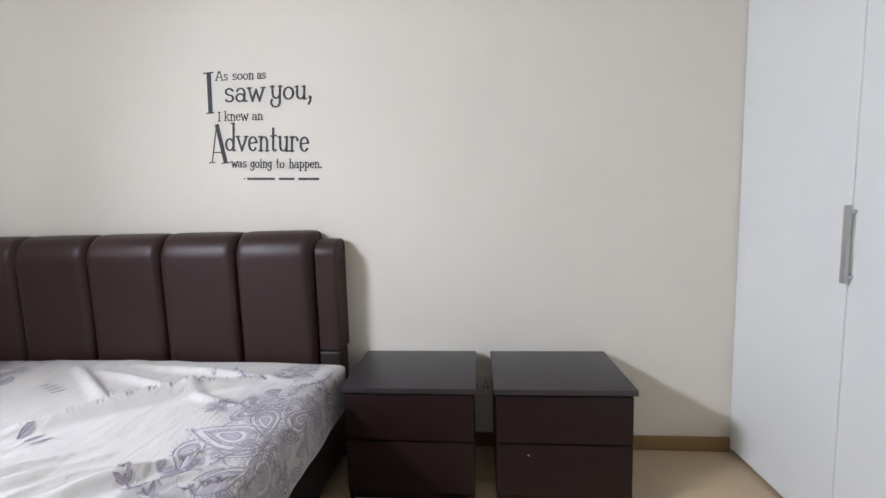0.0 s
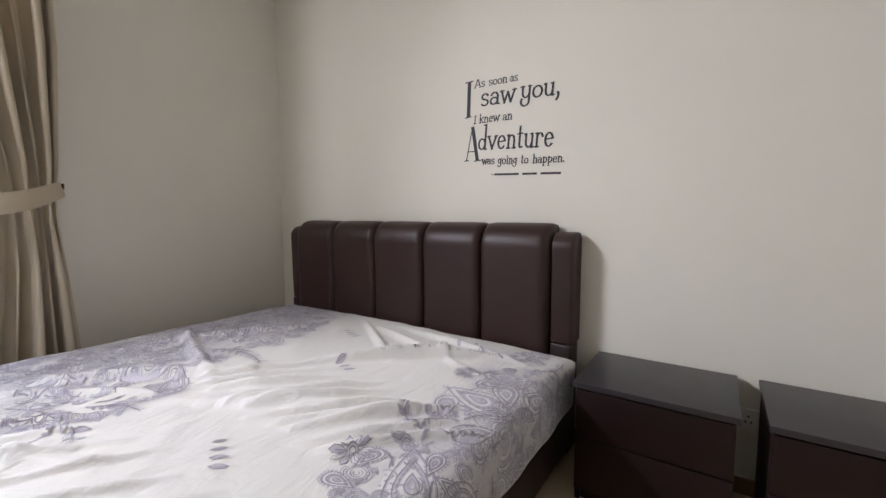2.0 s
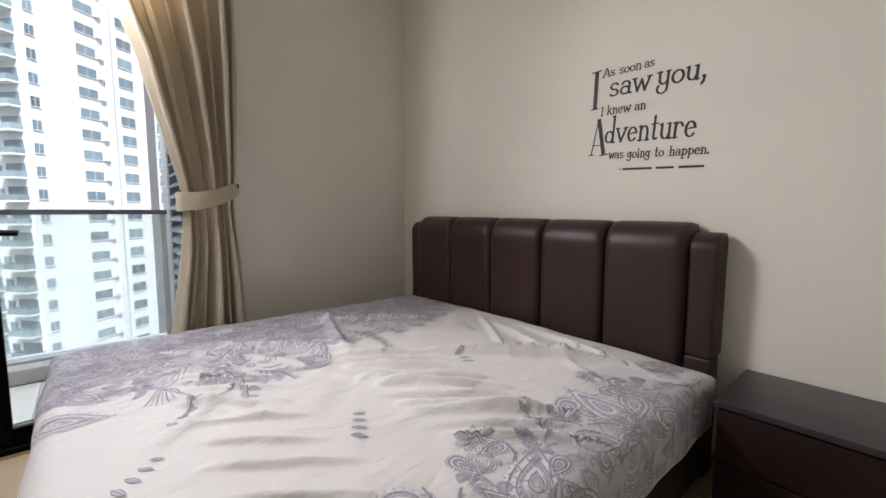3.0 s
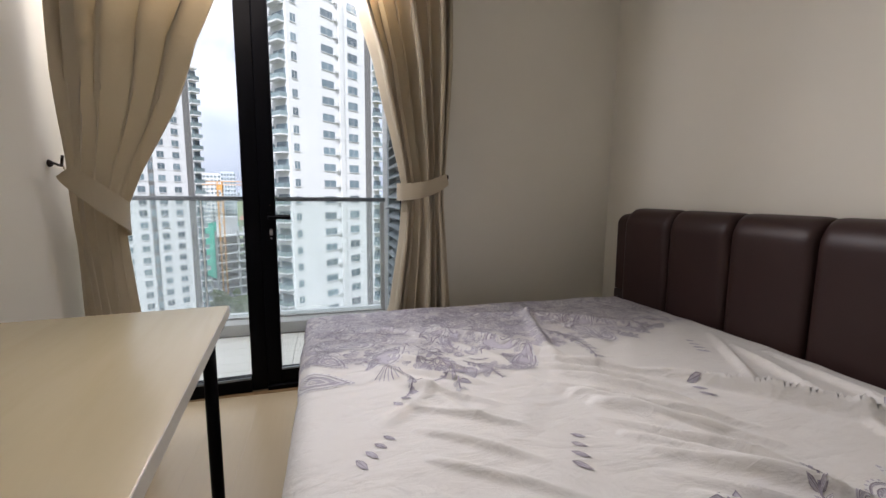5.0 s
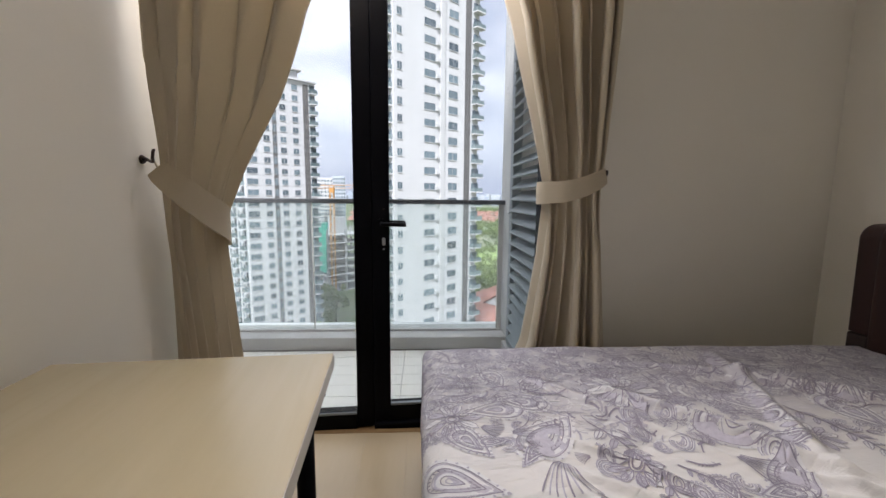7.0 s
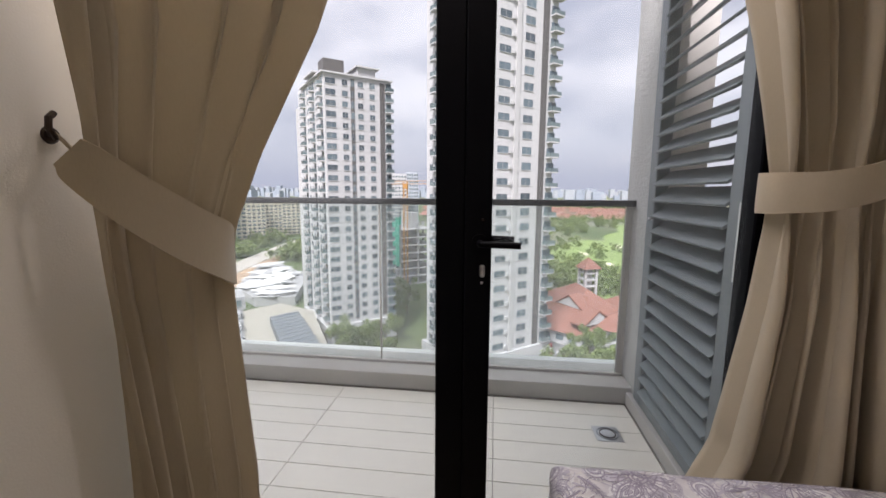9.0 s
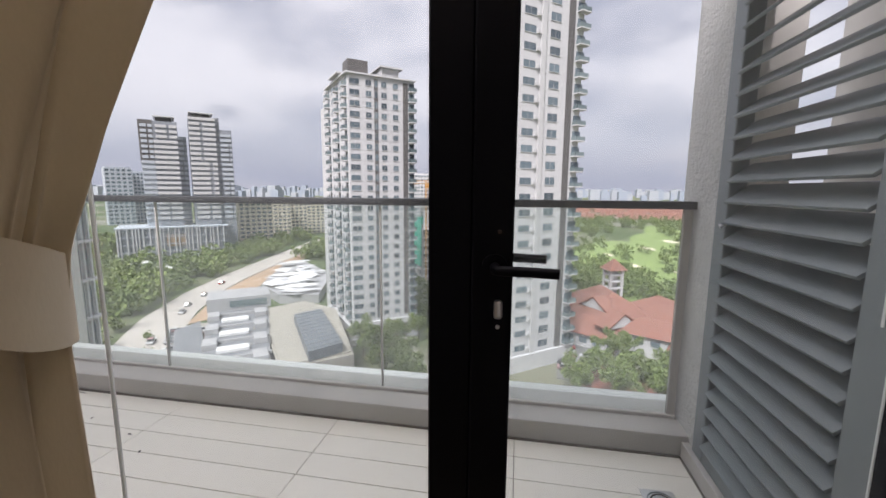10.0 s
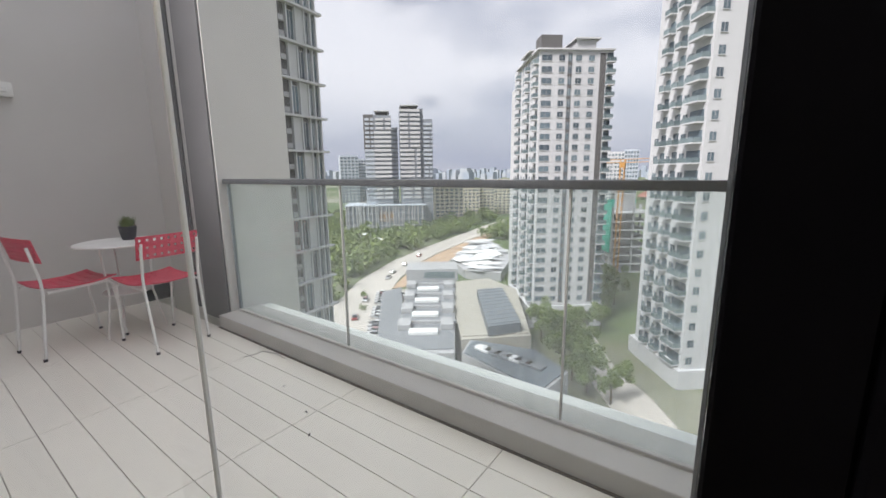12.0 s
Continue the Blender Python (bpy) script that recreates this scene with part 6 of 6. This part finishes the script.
for x in (-2.2, 2.2):
    for y in (-2.2, 2.2):
        part("post", box(x - 0.45, x + 0.45, y - 0.45, y + 0.45, 0, 15), M_FACADE, bell)
for z in (7.5, 10, 12.5):
    part("deck", box(-2.7, 2.7, -2.7, 2.7, z, z + 0.5), M_FACADE, bell)
part("shaft", box(-1.2, 1.2, -1.2, 1.2, 0, 15), M_FACADE_GREY, bell)
part("roof", hip(bmesh.new(), 5.2, 5.2, 14.6, 18.6, 1.0, 0.05), M_ROOFRED, bell, "red pyramid roof", 0)

# air haze over the far city is mixed into these facade colours
M_SKYLINE = facade_paint("far_facade_haze_blue", (0.29, 0.335, 0.40))
M_SKYLINE_PALE = facade_paint("far_facade_haze_pale", (0.36, 0.39, 0.43))
# red roofed suburb and far skyline, too many to count
rnd = random.Random(21)
bm = bmesh.new()
for i in range(520):
    az, dist = radians(rnd.uniform(66, 100)), rnd.uniform(640, 1000)
    x, y = -dist * math.sin(az), dist * math.cos(az)
    w, d = rnd.uniform(9, 20), rnd.uniform(7, 10)
    m = pose(x, y, G, 0, 0, rnd.choice((0, 90)) + 12)
    n0 = len(bm.verts)
    hip(bm, w, d, 4, 8, 0.5)
    bm.verts.ensure_lookup_table()
    for v in bm.verts[n0:]:
        v.co = m @ v.co
tagged(part("suburb_roofs", bm, M_ROOFRED, smooth=0), "distant suburb of red tile roofs", "suburb", kind="stuff")
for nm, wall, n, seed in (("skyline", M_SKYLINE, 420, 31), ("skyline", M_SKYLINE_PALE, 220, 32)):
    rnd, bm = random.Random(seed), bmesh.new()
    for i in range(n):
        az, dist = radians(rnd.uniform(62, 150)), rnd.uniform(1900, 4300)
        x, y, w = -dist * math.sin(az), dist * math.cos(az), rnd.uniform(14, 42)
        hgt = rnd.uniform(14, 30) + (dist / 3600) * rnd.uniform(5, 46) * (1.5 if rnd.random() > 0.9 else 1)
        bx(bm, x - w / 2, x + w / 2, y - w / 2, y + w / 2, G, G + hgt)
    tagged(part(nm, bm, wall, smooth=0), "distant city skyline of many blocks with haze in their colour", "skyline", kind="stuff")


# ---- trees ----
def crown_cloud(rng, n, rx, rz_, leaf):
    """Corner points of n small leaf clumps spread through an uneven crown."""
    lobes = rng.normal(0, 0.55, (15, 3)) * (rx, rx, rz_ * 0.8)
    pick = lobes[rng.integers(0, 15, n)]
    v = rng.normal(size=(n, 3))
    v /= np.linalg.norm(v, axis=1)[:, None]
    c = pick + v * np.array((rx, rx, rz_)) * (0.42 * rng.random(n) ** 0.4)[:, None]
    a, b = rng.normal(size=(n, 3)), rng.normal(size=(n, 3))
    a /= np.linalg.norm(a, axis=1)[:, None]
    b -= a * (a * b).sum(1)[:, None]
    b /= np.linalg.norm(b, axis=1)[:, None]
    s = leaf * rng.uniform(0.5, 1.2, n)[:, None]
    return np.stack((c - a * s, c + b * s * 0.6, c + a * s, c - b * s * 0.6), 1).reshape(-1, 3)


def leaf_mesh(name, verts):
    me = bpy.data.meshes.new(name)
    n = len(verts)
    me.from_pydata(verts.tolist(), [], np.arange(n).reshape(-1, 4).tolist())
    me.materials.append(M_LEAF)
    return me


rng = np.random.default_rng(7)
kinds = []
for i in range(4):
    kinds.append(leaf_mesh("crown", crown_cloud(rng, 2200, 2.7, 2.7, 0.30) + (0, 0, 6.2)))


def tree(x, y, size, k, z0=G):
    t = thing("tree", "leafy green tree standing among the buildings", "tree", (x, y, z0), 37 * k, "garden trees")
    t.scale = (size, size, size)
    bm = bmesh.new()
    rod(bm, (0, 0, 0), (0.1, 0.05, 4.2), 0.24, 0.15, 8)
    for a in (0.4, 2.3, 4.3):
        rod(bm, (0.1, 0.05, 3.6), (1.3 * math.cos(a), 1.3 * math.sin(a), 6.2), 0.11, 0.04, 6)
    part("trunk", bm, M_BARK, t)
    piece("crown", kinds[k % 4], t, Matrix())


for i, (x, y, s) in enumerate(((-95, -40.5, 1.25), (-92, -37, 1.0), (-84, -31, 1.45), (-79, -27, 1.3), (-76, -23, 1.25), (-88, -27, 1.0), (-74, -18, 0.9), (-100, -33, 1.1),
                               (-118, -38, 1.3), (-127, -36, 1.5), (-135, -32, 1.3), (-145, -36, 1.4), (-122, -31, 1.0), (-108, -29, 0.9),
                               (-90, 22, 1.0), (-84, 14, 1.3), (-86, 21, 1.2), (-81, 10, 1.1), (-100, 22, 1.0), (-105, 26, 1.0), (-83, 28, 1.3), (-79, 19, 1.2), (-94, 33, 1.0), (-76, 25, 1.4))):
    tree(x, y, s, i)

# the far woods
cloud = []
base = [crown_cloud(rng, 210, 2.8, 2.6, 0.62) for _ in range(10)]


def wood(n, x0, x1, y0, y1, keep, lo=0.9, hi=1.7):
    for _ in range(n):
        x, y = rng.uniform(x0, x1), rng.uniform(y0, y1)
        if keep(x, y):
            s = rng.uniform(lo, hi)
            cloud.append(base[rng.integers(0, 10)] * s + (x, y, G + 3.0 * s))


def left_of_road(x, y):
    edge_x = (-40, -64, -84, -111, -144, -178, -239, -330)
    edge_y = (-62, -86, -101, -118, -132, -141, -153, -170)
    return y < np.interp(-x, [-v for v in edge_x], edge_y) - 9 and math.hypot(x + 231, y + 222) > 40


wood(1500, -330, -78, -320, -100, left_of_road)
wood(240, -420, -230, -165, -100, lambda x, y: y > -140 + (x + 230) * 0.12, 1.0, 1.8)
wood(250, -520, -165, 20, 200, lambda x, y: abs(y - 78 + (x + 300) * 0.28) > 26 + 6 * math.sin(x * 0.06), 0.8, 1.5)
wood(90, -235, -168, 18, 58, lambda x, y: True, 0.8, 1.4)
wood(500, -1100, -1000, 0, 450, lambda x, y: True, 1.5, 2.6)
wood(200, -640, -500, 20, 330, lambda x, y: True, 0.9, 1.7)
wood(60, -330, -180, 30, 140, lambda x, y: True, 0.7, 1.2)
wood(60, -182, -96, 50, 74, lambda x, y: True, 0.8, 1.2)
wood(40, -112, -84, -112, -84, lambda x, y: -4 < y - (-78 - (x + 66) * -0.9) < 0, 0.35, 0.5)
tagged(new("woods", leaf_mesh("woods", np.concatenate(cloud))), "dense green woods seen from above", "woods", kind="stuff")

# parked cars
car = thing("car", "small parked saloon car on the ground", "car", (-72, -78, G + 0.25), group="parked cars")
bm = bmesh.new()
bx(bm, -2.1, 2.1, -0.85, 0.85, 0.3, 0.85, 0.18, 2)
part("body", bm, M_CAR, car)
bm = bmesh.new()
lo_, hi_ = [(-1.5, -0.78), (1.0, -0.78), (1.0, 0.78), (-1.5, 0.78)], [(-1.1, -0.62), (0.45, -0.62), (0.45, 0.62), (-1.1, 0.62)]
vs = [bm.verts.new((*p, 0.84)) for p in lo_] + [bm.verts.new((*p, 1.4)) for p in hi_]
for i in range(4):
    bm.faces.new((vs[i], vs[(i + 1) % 4], vs[4 + (i + 1) % 4], vs[4 + i]))
bm.faces.new(vs[4:])
part("windows", bm, M_CARGLASS, car, "dark car windows", 0)
part("roof", box(-1.05, 0.4, -0.58, 0.58, 1.4, 1.44), M_CAR, car)
for x in (-1.3, 1.3):
    for y in (-0.8, 0.8):
        part("wheel", rod(bmesh.new(), (x, y - 0.1, 0.32), (x, y + 0.1, 0.32), 0.32, n=12), M_TYRE, car)
rnd = random.Random(3)
A, B = Vector((-72, -78, G + 0.2)), Vector((-101, -103, G + 0.2))
d = (B - A).normalized()
s = Vector((-d.y, d.x, 0))
park = math.degrees(math.atan2(d.y, d.x))
car.matrix_world = Matrix.Translation(A) @ pose(0, 0, 0, 0, 0, park + 60)
for i in range(1, 15):
    if i not in (4, 9):
        p = A + d * 2.7 * i
        copy_thing(car, Matrix.Translation(p) @ pose(0, 0, 0, 0, 0, park + 60))
for i in range(12):
    if i % 4 != 2:
        p = A + d * (3 + 2.9 * i) - s * 6.5
        copy_thing(car, Matrix.Translation(p) @ pose(0, 0, 0, 0, 0, park + 60))
for x, y, r in ((-97, 10.5, 80), (-100.5, 11, 80), (-104, 11.5, 80), (-107.5, 12, 80), (-111, 12.5, 82), (-95, 16.5, 85), (-98.5, 17, 85), (-105, 17, 80),
                (-92, -102, 215), (-118, -116, 208), (-126, -121, 206), (-140, -126, 204), (-78, -92, 222), (-160, -134, 200)):
    copy_thing(car, pose(x, y, G + (0.2 if x > -120 and y > 0 else 0.25), 0, 0, r))

# ---- floor boards and balcony tiles ----
LEN, WIDE = 1.38, 0.192
board_me = mesh_of("board", box(0, LEN - 0.0006, 0, WIDE - 0.0006, -0.006, 0.0), M_FLOOR)
rows_n = 0
y = DESK_Y
while y < 0:
    wid = min(WIDE, -y)
    x = 0.034 - (0.46 * (rows_n % 3))
    while x < ROOM_END:
        x0, x1 = max(x, 0.034), min(x + LEN, ROOM_END)
        if x1 - x0 > 0.05:
            m = Matrix.Translation((x0, y, 0)) @ Matrix.Diagonal(((x1 - x0) / LEN, wid / WIDE, 1, 1))
            piece("board", board_me, floor, m)
        x += LEN
    y += WIDE
    rows_n += 1
structure("threshold_strip", box(0.031, 0.06, -3.2, -1.47, -0.005, 0.004, 0.002, 1), M_SKIRT, "worn wooden threshold strip at the balcony door", "threshold")
TL, TW_ = 0.872, 0.1405
tile_me = mesh_of("tile", box(0, TW_ - 0.003, 0, TL - 0.003, FB - 0.02, FB, 0.0015, 1), M_TILE)
x = -1.04
while x < 0.55:
    wid = min(TW_, 0.56 - x)
    y0 = -6.72
    edge = -6.72 + (6.72 - 3.115) % TL
    while y0 < -1.54:
        y1 = min(edge, -1.535 if x < -0.19 else -1.46)
        lim = 0.56 if y1 < -3.25 else -0.09
        if x + wid <= lim + 0.1 and y1 - y0 > 0.02:
            piece("tile", tile_me, balc, Matrix.Translation((x, y0, 0)) @ Matrix.Diagonal((wid / TW_, (y1 - y0) / TL, 1, 1)))
        y0 = edge
        edge += TL
    x += TW_
